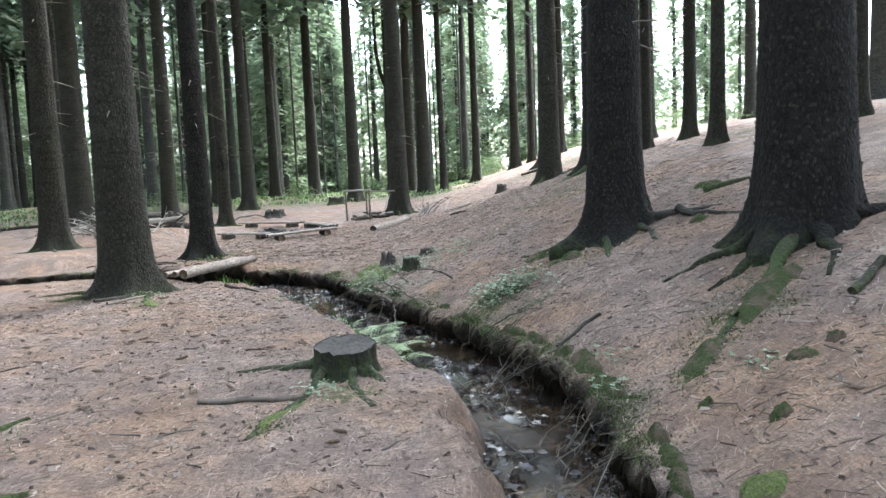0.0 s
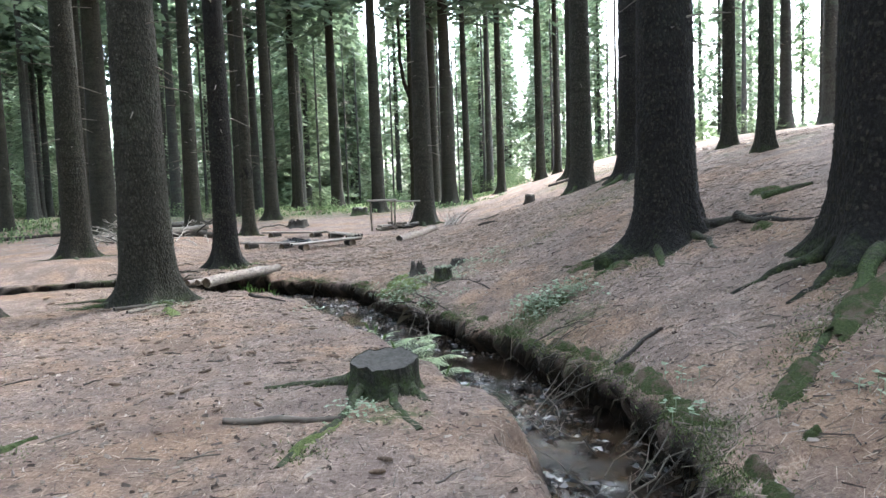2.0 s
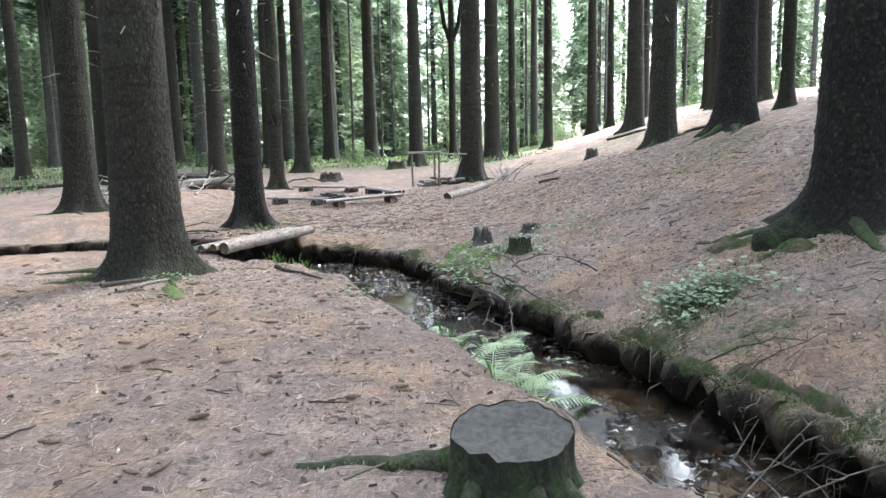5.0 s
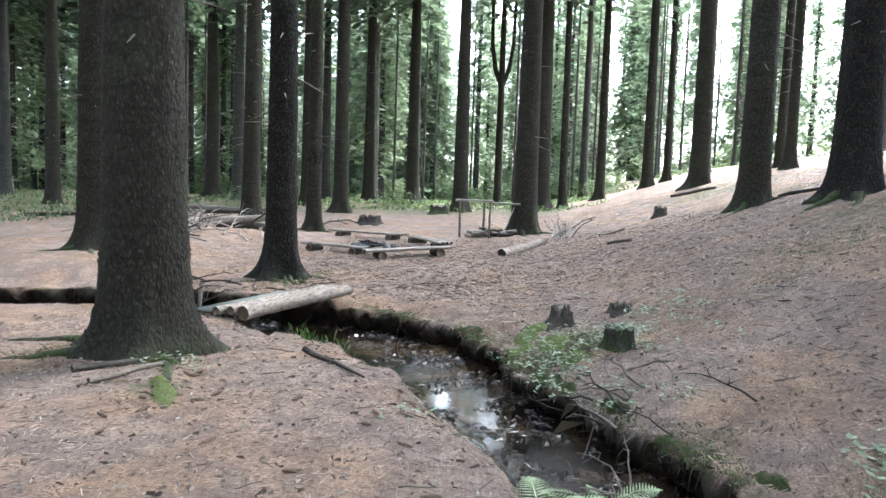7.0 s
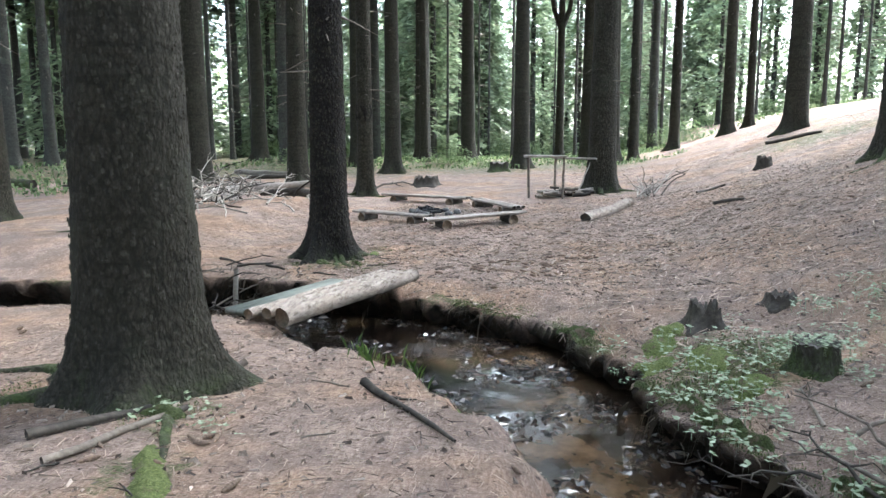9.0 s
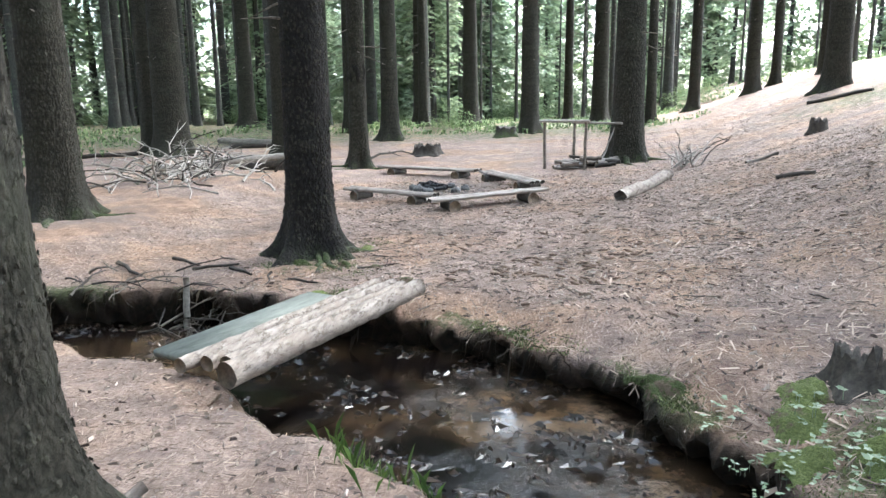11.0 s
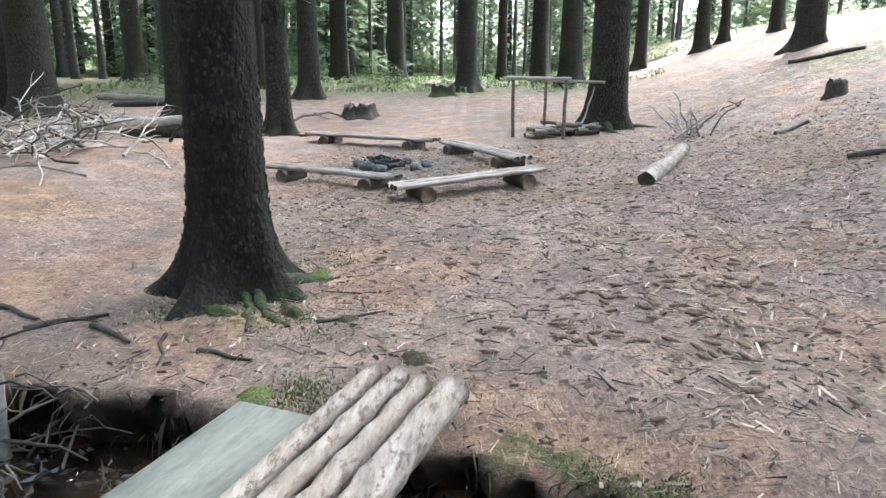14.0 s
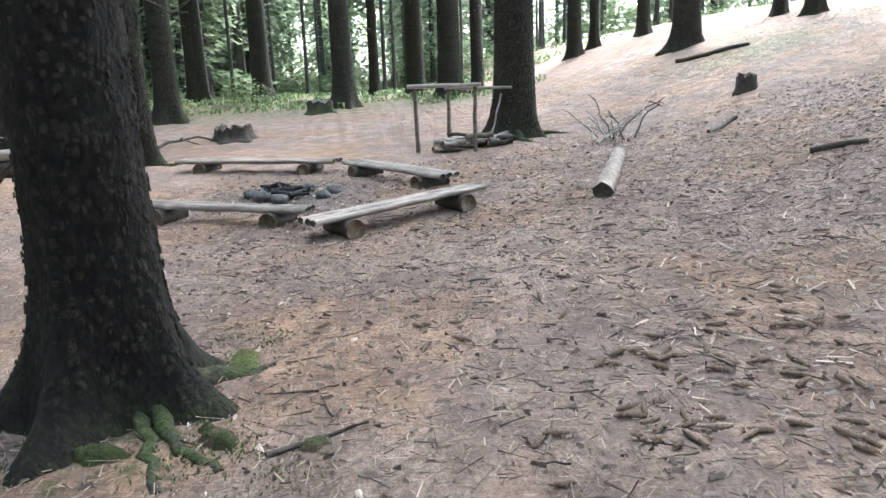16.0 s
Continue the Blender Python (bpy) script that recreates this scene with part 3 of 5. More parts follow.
for k in range(36):
    x, y = rng.uniform(-24, 13), rng.uniform(41, 58)
    far_tree(x, y, rng.uniform(0.22, 0.42), False, False)
for k in range(26):
    x, y = rng.uniform(-26, -16), rng.uniform(-6, 22)
    far_tree(x, y, rng.uniform(0.8, 1.4), k % 3 == 0)


def added_shade_belt():
    """An unseen ring of trees, added behind the walker to block low skylight."""
    rnd = random.Random(170)
    verts, faces, slots = [], [], []
    for _ in range(110):
        an, r = radians(rnd.uniform(92, 278)), rnd.uniform(16, 42)
        x, y = r * math.sin(an), 6 + r * math.cos(an)
        z = height(x, y)
        w = rnd.uniform(0.15, 0.3)
        i = len(verts)
        ring = [(math.cos(k * 1.0472), math.sin(k * 1.0472)) for k in range(6)]
        verts += [(x + c * w, y + q * w, z - 0.2) for c, q in ring] + [(x + c * w * 0.4, y + q * w * 0.4, z + 18) for c, q in ring]
        for k in range(6):
            faces.append((i + k, i + (k + 1) % 6, i + 6 + (k + 1) % 6, i + 6 + k))
            slots.append(0)
        for _ in range(330):
            h = rnd.random()
            a, d = rnd.uniform(0, 6.28), 3.0 * (1 - 0.75 * h) * rnd.uniform(0.2, 1)
            px, py, pz = x + math.cos(a) * d, y + math.sin(a) * d, z + 0.8 + 17 * h - 0.3 * d
            b, l = a + rnd.gauss(0, 0.7), rnd.uniform(0.5, 1.1)
            ex, ey, ez = math.cos(b) * l, math.sin(b) * l, rnd.uniform(-0.7, 0.1) * l
            i = len(verts)
            verts += [(px, py, pz), (px + ex * 0.5 - ey * 0.35, py + ey * 0.5 + ex * 0.35, pz + ez * 0.4), (px + ex, py + ey, pz + ez), (px + ex * 0.5 + ey * 0.35, py + ey * 0.5 - ex * 0.35, pz + ez * 0.6)]
            faces.append((i, i + 1, i + 2, i + 3))
            slots.append(1)
    me = bpy.data.meshes.new("added_shade_belt")
    me.from_pydata(verts, [], faces)
    me.materials.append(BARK_HAZED)
    me.materials.append(NEEDLES)
    me.polygons.foreach_set("material_index", slots)
    return tagged(new("added_shade_belt", me), "added unseen spruces behind, blocking low skylight", "forest", kind="stuff")


added_shade_belt()
for k in range(26):
    x, y = rng.uniform(-52, -20), rng.uniform(30, 66)
    if y > 40 + 0.25 * (x + 16) or x < -30:
        far_tree(x, y, rng.uniform(0.5, 1.1), k % 3 == 0)
for k in range(11):
    far_tree(rng.uniform(-24, -8), rng.uniform(47, 62), rng.uniform(0.5, 0.9), True)
# added trees whose crowns shade the hill's bright crest
for k in range(9):
    far_tree(rng.uniform(9, 22), rng.uniform(6, 34), rng.uniform(0.8, 1.2), False)
for k in range(14):
    far_tree(rng.uniform(-5, 17), rng.uniform(58, 78), rng.uniform(0.6, 1.1), True)
for k in range(8):
    far_tree(rng.uniform(-26, -8), rng.uniform(60, 78), rng.uniform(0.6, 1.1), True)
# added on the right to close off open sky over the hill
for k in range(8):
    x, y = rng.uniform(15, 40), rng.uniform(-4, 40)
    far_tree(x, y, rng.uniform(0.7, 1.2), k % 2 == 0)
# added round and behind the walker, mostly unseen, to close in the light
for x, y in [(-7, -5), (-3, -7), (2.5, -6), (6, -3), (9, 2), (11, 8), (13, 15), (12, 22), (-11, 1), (-12, 6), (8, -9), (-8, -11), (14, 28), (17, 20), (16, 10)]:
    far_tree(x, y, rng.uniform(1.0, 1.5), False)

# ---- roots of the near trees ----
for pts, r0 in [([(-5.1, 10.55), (-5.4, 10.3), (-5.75, 10.05)], 0.12), ([(-4.8, 10.45), (-4.75, 10.2), (-4.72, 9.95)], 0.08), ([(-4.66, 10.6), (-4.3, 10.1), (-4.0, 9.5)], 0.06),
                ([(-4.6, 10.8), (-4.45, 11.0), (-4.3, 11.1)], 0.07), ([(-5.2, 10.8), (-5.7, 10.85), (-6.2, 10.7)], 0.12)]:
    root(tree_a, pts, r0)
for pts, r0 in [([(-5.3, 16.2), (-5.0, 16.3), (-4.78, 16.42)], 0.12), ([(-5.6, 16.1), (-5.85, 16.2), (-6.08, 16.3)], 0.12), ([(-5.28, 15.95), (-5.08, 15.6), (-4.92, 15.42)], 0.05),
                ([(-5.5, 15.95), (-5.56, 15.7), (-5.64, 15.55)], 0.08), ([(-5.32, 15.95), (-5.22, 15.6), (-5.12, 15.3)], 0.045)]:
    root(tree_b, pts, r0)
for pts, r0 in [([(2.0, 9.0), (1.65, 8.9), (1.3, 8.8)], 0.13), ([(2.1, 8.8), (1.98, 8.4), (1.9, 8.0)], 0.12), ([(2.4, 8.8), (2.5, 8.4), (2.4, 7.85)], 0.09),
                ([(2.5, 9.0), (2.95, 8.6), (3.25, 8.15)], 0.14), ([(1.95, 9.2), (1.5, 9.5), (1.1, 9.8)], 0.1), ([(2.85, 8.5), (3.1, 7.9), (3.3, 7.5)], 0.07)]:
    root(tree_c, pts, r0)
for pts, r0 in [([(3.05, 6.1), (2.6, 5.6), (2.1, 5.05), (1.45, 4.35)], 0.09), ([(2.9, 6.4), (2.5, 6.55), (2.05, 6.5)], 0.11), ([(3.5, 6.1), (3.8, 6.0), (4.2, 6.2)], 0.14),
                ([(3.2, 6.0), (3.15, 5.6), (2.85, 5.15)], 0.1), ([(2.85, 6.2), (2.55, 6.0), (2.25, 5.9)], 0.1)]:
    root(tree_r, pts, r0, material=ROOT if r0 == 0.09 else BARK_DARK)
for pts, r0 in [([(-9.0, 16.9), (-8.7, 17.0), (-8.4, 17.2)], 0.11), ([(-9.15, 16.5), (-8.95, 16.2), (-8.7, 15.9)], 0.1), ([(-9.4, 16.6), (-9.7, 16.4), (-9.95, 16.2)], 0.11)]:
    root(tree_n, pts, r0)
for pts, r0 in [([(-1.2, 24.6), (-0.85, 24.5), (-0.6, 24.3)], 0.1), ([(-1.5, 24.4), (-1.45, 24.1), (-1.3, 23.8)], 0.1), ([(-1.75, 24.6), (-2.0, 24.4), (-2.2, 24.35)], 0.08)]:
    root(tree_d, pts, r0)
for pts, r0 in [([(-7.3, 24.3), (-7.0, 24.2), (-6.75, 24.25)], 0.07), ([(-7.5, 24.2), (-7.6, 23.9), (-7.8, 23.7)], 0.07), ([(-7.65, 24.35), (-8.0, 24.3), (-8.3, 24.1)], 0.07)]:
    root(tree_f, pts, r0)
for pts, r0 in [([(2.8, 19.1), (2.5, 18.7), (2.0, 18.3)], 0.09), ([(3.2, 19.2), (3.7, 19.4), (4.3, 19.0)], 0.07)]:
    root(tree_e, pts, r0)
for pts, r0 in [([(3.5, 16.6), (3.0, 16.4), (2.6, 16.0)], 0.12), ([(3.6, 16.4), (3.5, 15.9), (3.2, 15.5)], 0.12)]:
    root(tree_g, pts, r0)
MOSSY = bark_material("mossy_wood", (0.1, 0.125, 0.045), 0.9)
# the burl on the crooked trunk
bm = bmesh.new()
bmesh.ops.create_icosphere(bm, subdivisions=3, radius=1)
for v in bm.verts:
    k = 1 + 0.45 * noise.noise(v.co * 2.2)
    v.co = Vector((v.co.x * 0.2 * k, v.co.y * 0.2 * k, v.co.z * 0.4 * k + 2.15))
part("burl", bm, BARK_DARK, tree_f, "dark knotted burl")


# ---- log bridge ----
def log_part(name, a, b, r, parent, material, seg=14, taper=0.93, wob=0.012, label="", squash=1.0, end=None):
    bm = bmesh.new()
    n = 9
    tube(bm, bent(a, b, n, 0, wob), [r * (1 + (taper - 1) * i / (n - 1)) for i in range(n)], seg, 0.035, squash=squash, cap_mat=1)
    return part(name, bm, [material, end or LOG_END], parent, label)


def log_bridge():
    t = thing("log_bridge", pose(-4.38, 13.42, 0), "footbridge of four weathered logs with flaking bark over the brook", "bridge")
    d = Vector((0.31, 0.95, 0)).normalized()
    side = Vector((d.y, -d.x, 0))
    rnd = random.Random(31)
    for off, r, back, fwd in [(-0.235, 0.05, 1.12, 1.12), (-0.11, 0.052, 1.02, 1.14), (0.02, 0.055, 0.98, 1.08), (0.18, 0.08, 1.14, 1.06)]:
        a, b = side * off - d * back, side * (off * 1.04) + d * fwd
        a.z, b.z = 0.03 + r * 0.5, 0.06 + r * 0.5
        bm = bmesh.new()
        n, seg = 26, 20
        pts = bent(a, b, n, 0, 0.006, rnd)
        rings = tube(bm, pts, [r * (1 - 0.1 * i / (n - 1)) * rnd.uniform(0.95, 1.05) for i in range(n)], seg, 0.05, rnd, cap_mat=1)
        for _ in range(7):
            ring = rings[rnd.randrange(2, n - 2)]
            v = ring[rnd.randrange(seg)]
            v.co += (v.co - sum((q.co for q in ring), Vector()) / seg).normalized() * rnd.uniform(0.008, 0.02)
        part("log", bm, [BRIDGE_LOG, LOG_END], t)
    return t


def bridge_log_material():
    """Weathered wood with torn bark left in flecks along the log."""
    m, nt, b = mat("half_barked_log", 0.85)
    grain = noise_tex(nt, 30.0, 7, 0.7, (1, 0.12, 1))
    bits = noise_tex(nt, 24.0, 6, 0.75, (1, 0.4, 1))
    broad = noise_tex(nt, 5.0, 4, 0.65)
    c = ramp(nt, grain, [(0.28, (0.12, 0.095, 0.078)), (0.5, (0.28, 0.235, 0.2)), (0.72, (0.43, 0.38, 0.33))])
    c = mix(nt, c, (0.085, 0.062, 0.046), ramp(nt, bits, [(0.52, (0, 0, 0)), (0.6, (0.8, 0.8, 0.8))]))
    c = mix(nt, c, (0.24, 0.19, 0.15), ramp(nt, broad, [(0.48, (0, 0, 0)), (0.66, (0.6, 0.6, 0.6))]))
    nt.links.new(c, b.inputs["Base Color"])
    bump(nt, b, mix(nt, grain, bits, 0.5), 0.8, 0.014)
    return m


BRIDGE_LOG = bridge_log_material()
log_bridge()


def bevelled_box(bm, size, bevel=0.006, cuts=1):
    bmesh.ops.create_cube(bm, size=1)
    for v in bm.verts:
        v.co = Vector((v.co.x * size[0], v.co.y * size[1], v.co.z * size[2]))
    bmesh.ops.bevel(bm, geom=bm.edges[:], offset=bevel, segments=2, affect="EDGES")
    return bm


bm = bevelled_box(bmesh.new(), (0.4, 1.62, 0.05))
board = part("footbridge_board", bm, GREEN_BOARD)
board.matrix_world = pose(-4.92, 13.5, 0.0, 1.0, 0, -19)
tagged(board, "flat algae-green board lying beside the log bridge", "board")


# ---- benches round the fire ----
def bench(ax, ay, bx, by, planks, label, width=0.1):
    a, b = Vector((ax, ay, 0)), Vector((bx, by, 0))
    mid = (a + b) / 2
    d = (b - a).normalized()
    length = (b - a).length
    turn = math.degrees(math.atan2(d.y, d.x))
    za, zb = height(ax, ay), height(bx, by)
    tilt = -math.degrees(math.atan2(zb - za, length))
    t = thing("log_bench", pose(mid.x, mid.y, (za + zb) / 2, 0, tilt, turn), label, "bench", "benches round the fire pit")
    for k in range(planks):
        bm = bmesh.new()
        y = (k - (planks - 1) / 2) * width
        n = 9
        tube(bm, [(-length / 2 + length * i / (n - 1) + rng.uniform(-0.02, 0.02), y + rng.uniform(-0.004, 0.004), 0.155 + rng.uniform(-0.006, 0.006)) for i in range(n)],
             [width * 0.485] * n, 12, 0.1, squash=0.6, cap_mat=1)
        part("plank", bm, [GREY_WOOD, DARK_WOOD], t)
    for x in (-length * 0.33, length * 0.33):
        w = planks * width / 2 + 0.07
        log_part("log_support", (x, -w, 0.045), (x + 0.02, w, 0.045), 0.095, t, DARK_WOOD, 16, 0.97, 0.004, "short round log support", end=LOG_END)
    return t


bench(-4.71, 18.92, -3.02, 19.98, 3, "low bench of three weathered planks on round logs")
bench(-3.2, 20.78, -4.27, 22.42, 3, "low bench of weathered planks beside the fire pit")
bench(-6.66, 23.4, -4.46, 22.55, 3, "long low bench of weathered planks on log supports")
bench(-4.72, 19.5, -6.45, 20.42, 2, "narrow low log bench behind the fire pit", 0.11)


def stone(x, y, r, flat, material, label, name="stone", group=""):
    bm = bmesh.new()
    bmesh.ops.create_icosphere(bm, subdivisions=2, radius=1)
    off = Vector((x * 3, y * 3, 0))
    for v in bm.verts:
        k = 1 + 0.35 * noise.noise(v.co * 1.3 + off)
        v.co = Vector((v.co.x * r * k, v.co.y * r * 0.8 * k, v.co.z * r * flat * k))
    ob = part(name, bm, material)
    ob.matrix_world = pose(x, y, height(x, y) + r * flat * 0.45, 0, 0, rng.uniform(0, 360))
    return tagged(ob, label, name.replace("_", " "), group)


def stone_material():
    m, nt, b = mat("sooty_stone", 0.9)
    n = noise_tex(nt, 18.0, 6, 0.7)
    nt.links.new(ramp(nt, n, [(0.3, (0.03, 0.03, 0.032)), (0.7, (0.2, 0.195, 0.19))]), b.inputs["Base Color"])
    bump(nt, b, n, 0.6, 0.02)
    return m


STONE = stone_material()
for x, y, r in [(-5.3, 20.95, 0.13), (-5.1, 20.75, 0.12), (-5.45, 21.15, 0.1), (-4.62, 20.85, 0.09), (-4.5, 21.2, 0.1), (-4.8, 21.45, 0.1)]:
    stone(x, y, r, 0.7, STONE, "sooty grey stone edging the fire pit", "stone", "fire pit stones")
for k in range(16):
    a = rng.uniform(0, 6.28)
    l = rng.uniform(0.2, 0.42)
    x, y = -4.92 + rng.gauss(0, 0.17), 21.02 + rng.gauss(0, 0.12)
    z = height(x, y)
    c = log_part("charred_stick", (-l / 2, 0, 0), (l / 2, 0, rng.uniform(0.0, 0.08)), rng.uniform(0.02, 0.045), None, CHAR, 8, 0.7, 0.01, end=CHAR)
    c.matrix_world = pose(x, y, z + 0.04 + 0.012 * (k % 5), 0, 0, math.degrees(a))
    tagged(c, "blackened charred stick in the fire pit", "charred wood", "burnt wood in the fire pit")

# ---- pole rack and firewood ----
def rack():
    bx, by = -3.2, 23.95
    z = height(bx, by)
    t = thing("pole_rack", pose(bx, by, z), "rack of thin barked poles with crossbars above firewood", "rack")
    posts = [((0, 0), 1.0), ((0.82, -0.45), 0.98), ((0.6, 0.7), 0.9)]
    for (x, y), h in posts:
        g = height(bx + x, by + y) - z
        log_part("post", (x, y, g - 0.1), (x + rng.uniform(-0.02, 0.02), y, g + h - 0.02), 0.034, t, TWIG, 10, 0.85, 0.008)
    g = height(bx + 0.82, by - 0.45) - z
    log_part("crossbar", (-0.12, 0.06, 1.01), (0.92, -0.5, g + 0.98), 0.034, t, PALE_TWIG, 10, 0.8, 0.008)
    g = height(bx + 0.6, by + 0.7) - z
    log_part("crossbar", (0.55, 0.73, g + 0.9), (1.62, 0.42, g + 0.88), 0.03, t, PALE_TWIG, 10, 0.8, 0.008)
    log_part("brace", (1.15, 0.1, 0.05), (1.45, 0.5, 0.85), 0.02, t, PALE_TWIG, 8, 0.7, 0.01)
    return t


rack()
for k in range(34):
    x, y = -2.35 + rng.uniform(-0.5, 0.55), 24.0 + rng.uniform(-0.28, 0.3)
    l = rng.uniform(0.35, 0.8)
    s = log_part("firewood_stick", (-l / 2, 0, 0), (l / 2, 0, 0), rng.uniform(0.02, 0.05), None, PALE_LOG if k % 3 == 0 else DARK_WOOD if k % 3 == 1 else TWIG, 8, 0.85, 0.012)
    s.matrix_world = pose(x, y, height(x, y) + 0.03 + 0.17 * (k / 34) * rng.uniform(0.5, 1), 0, rng.uniform(-7, 7), rng.gauss(15, 28))
    tagged(s, "split firewood stick in the heap under the rack", "firewood", "firewood heap")

# ---- lying logs, sticks and stumps ----
def lying(ax, ay, bx, by, r, material, label, name="log", category="log", lift=0.0, seg=11, wob=0.03, end=None, taper=0.85, group=""):
    """A log or stick that lies on the ground from one place to the other."""
    n = max(4, int(math.hypot(bx - ax, by - ay) / 0.25) + 2)
    pts = []
    for i in range(n):
        t = i / (n - 1)
        x, y = ax + (bx - ax) * t + (rng.uniform(-wob, wob) if 0 < i < n - 1 else 0), ay + (by - ay) * t + (rng.uniform(-wob, wob) if 0 < i < n - 1 else 0)
        pts.append(Vector((x - ax, y - ay, height(x, y) + r * 0.75 + lift * t)))
    z0 = pts[0].z
    for p in pts:
        p.z -= z0
    bm = bmesh.new()
    tube(bm, pts, [r * (1 + (taper - 1) * i / (n - 1)) for i in range(n)], seg, 0.16, cap_mat=1)
    ob = part(name, bm, [material, end or DARK_WOOD])
    ob.matrix_world = pose(ax, ay, z0)
    return tagged(ob, label, category, group)


lying(-1.9, 19.42, -1.0, 21.25, 0.095, BRIDGE_LOG, "barkless pale log lying on the needles", wob=0.006, taper=0.95)
lying(-4.56, 10.45, -4.32, 11.08, 0.03, BRIDGE_LOG, "peeled broken stick lying by the big trunk", "stick", "stick", 0.06)
lying(-4.9, 9.75, -4.5, 10.25, 0.03, DARK_WOOD, "dark broken branch lying by the big trunk", "stick", "stick")
lying(-4.6, 9.5, -4.3, 10.3, 0.022, TWIG, "thin grey stick lying across moss", "stick", "stick")
lying(-3.42, 10.94, -2.68, 10.1, 0.03, DARK_WOOD, "crooked dark rotten branch on the needle slope", "branch", "branch", wob=0.045, taper=0.3)
lying(-3.2, 10.72, -3.02, 10.72, 0.012, DARK_WOOD, "short side piece of a dark rotten branch", "branch", "branch", wob=0.02, taper=0.4)
lying(-1.78, 4.88, -1.02, 4.86, 0.022, TWIG, "long straight twig lying before the stump", "stick", "stick")
lying(0.98, 6.15, 1.42, 6.4, 0.018, DARK_WOOD, "dark stick on the slope", "stick", "stick")
lying(2.75, 4.7, 3.15, 5.0, 0.035, ROOT, "mossy rotten branch on the slope", "branch", "branch")
lying(3.4, 9.1, 3.85, 8.8, 0.07, ROOT, "mossy half-buried root on the slope", "mossy_root", "root", taper=0.35).location.z -= 0.04
lying(3.55, 19.5, 4.65, 18.8, 0.04, DARK_WOOD, "dark fallen branch on the hill", "branch", "branch")
lying(3.3, 28.6, 4.4, 27.5, 0.05, DARK_WOOD, "dark fallen branch high on the slope", "branch", "branch")
lying(0.25, 19.4, 0.68, 19.15, 0.035, DARK_WOOD, "dark stick on the clearing's slope", "stick", "stick")
lying(0.3, 21.5, 0.9, 21.9, 0.03, DARK_WOOD, "dark stick lying on the slope", "stick", "stick")
lying(-11.0, 21.5, -8.2, 22.6, 0.09, PALE_TWIG, "barkless grey fallen trunk in the brushwood", "log", "log", 0.25)
lying(-9.6, 22.9, -7.6, 22.0, 0.12, DARK_WOOD, "dark rotten fallen trunk in the brushwood", "log", "log")
lying(-14.5, 31.2, -10.8, 30.4, 0.1, PALE_TWIG, "pale fallen trunk lying between the trees", "log", "log")
lying(-13.0, 29.0, -11.0, 29.4, 0.08, DARK_WOOD, "dark fallen branch between the trees", "branch", "branch")
lying(-17.0, 25.2, -14.8, 27.2, 0.07, DARK_WOOD, "dark fallen branch on mossy ground", "branch", "branch")
lying(-21.5, 26.0, -18.0, 25.2, 0.16, ROOT, "mossy fallen trunk among green plants", "log", "log")


def moss_mound(ax, ay, bx, by, half, rise, label, material=None, group=""):
    """A long low swelling of moss over a buried root."""
    n, k, flat, lift, faces = 24, 11, [], [], []
    a, d = Vector((ax, ay)), Vector((bx - ax, by - ay))
    side = Vector((-d.y, d.x)).normalized()
    for i in range(n + 1):
        t = i / n
        for q in range(k + 1):
            f = 2 * q / k - 1
            wide = half * math.sin(math.pi * (0.02 + 0.96 * t)) ** 0.8 * (1 + 0.55 * noise.noise((t * 4 + ax, 3.0 * (f > 0), ay)) + 0.3 * noise.noise((t * 13, 3.0 * (f > 0), ay)))
            p = a + d * t + side * (f * wide)
            flat.append((p.x, p.y))
            lift.append(rise * min(1.0, 4 * t, 4 * (1 - t)) * (1 - f * f) * (1 + 0.6 * noise.noise((p.x * 9, p.y * 9, 1.0))) - 0.012 + 0.01 * noise.noise((p.x * 40, p.y * 40, 5.0)))
    ground = land(*np.array(flat).T)
    verts = [(x - ax, y - ay, z + h) for (x, y), z, h in zip(flat, ground, lift)]
    brink = max(float(np.median(ground)) - 0.14, -0.2)
    for i in range(n):
        for q in range(k):
            o = i * (k + 1) + q
            quad = (o, o + 1, o + k + 2, o + k + 1)
            if min(ground[v] for v in quad) > brink:
                faces.append(quad)
    z0 = height(ax, ay)
    me = bpy.data.meshes.new("mossy_root")
    me.from_pydata([(x, y, z - z0) for x, y, z in verts], [], faces)
    me.materials.append(material or MOSS_BED)
    me.polygons.foreach_set("use_smooth", [True] * len(me.polygons))
    ob = new("mossy_root", me)
    ob.matrix_world = pose(ax, ay, z0)
    return tagged(ob, label, "moss", group)


def moss_material(name, shade, bare):
    m, nt, b = mat(name, 0.95)
    fuzz = noise_tex(nt, 70.0, 6, 0.8)
    patch = noise_tex(nt, 7.0, 6, 0.7)
    c = ramp(nt, fuzz, [(0.3, [v * 0.35 for v in shade]), (0.5, shade), (0.72, [v * 1.8 for v in shade])])
    c = mix(nt, c, (0.15, 0.106, 0.08), ramp(nt, patch, [(bare, (0, 0, 0)), (bare + 0.1, (0.9, 0.9, 0.9))]))
    nt.links.new(c, b.inputs["Base Color"])
    bump(nt, b, fuzz, 1.0, 0.03)
    return m


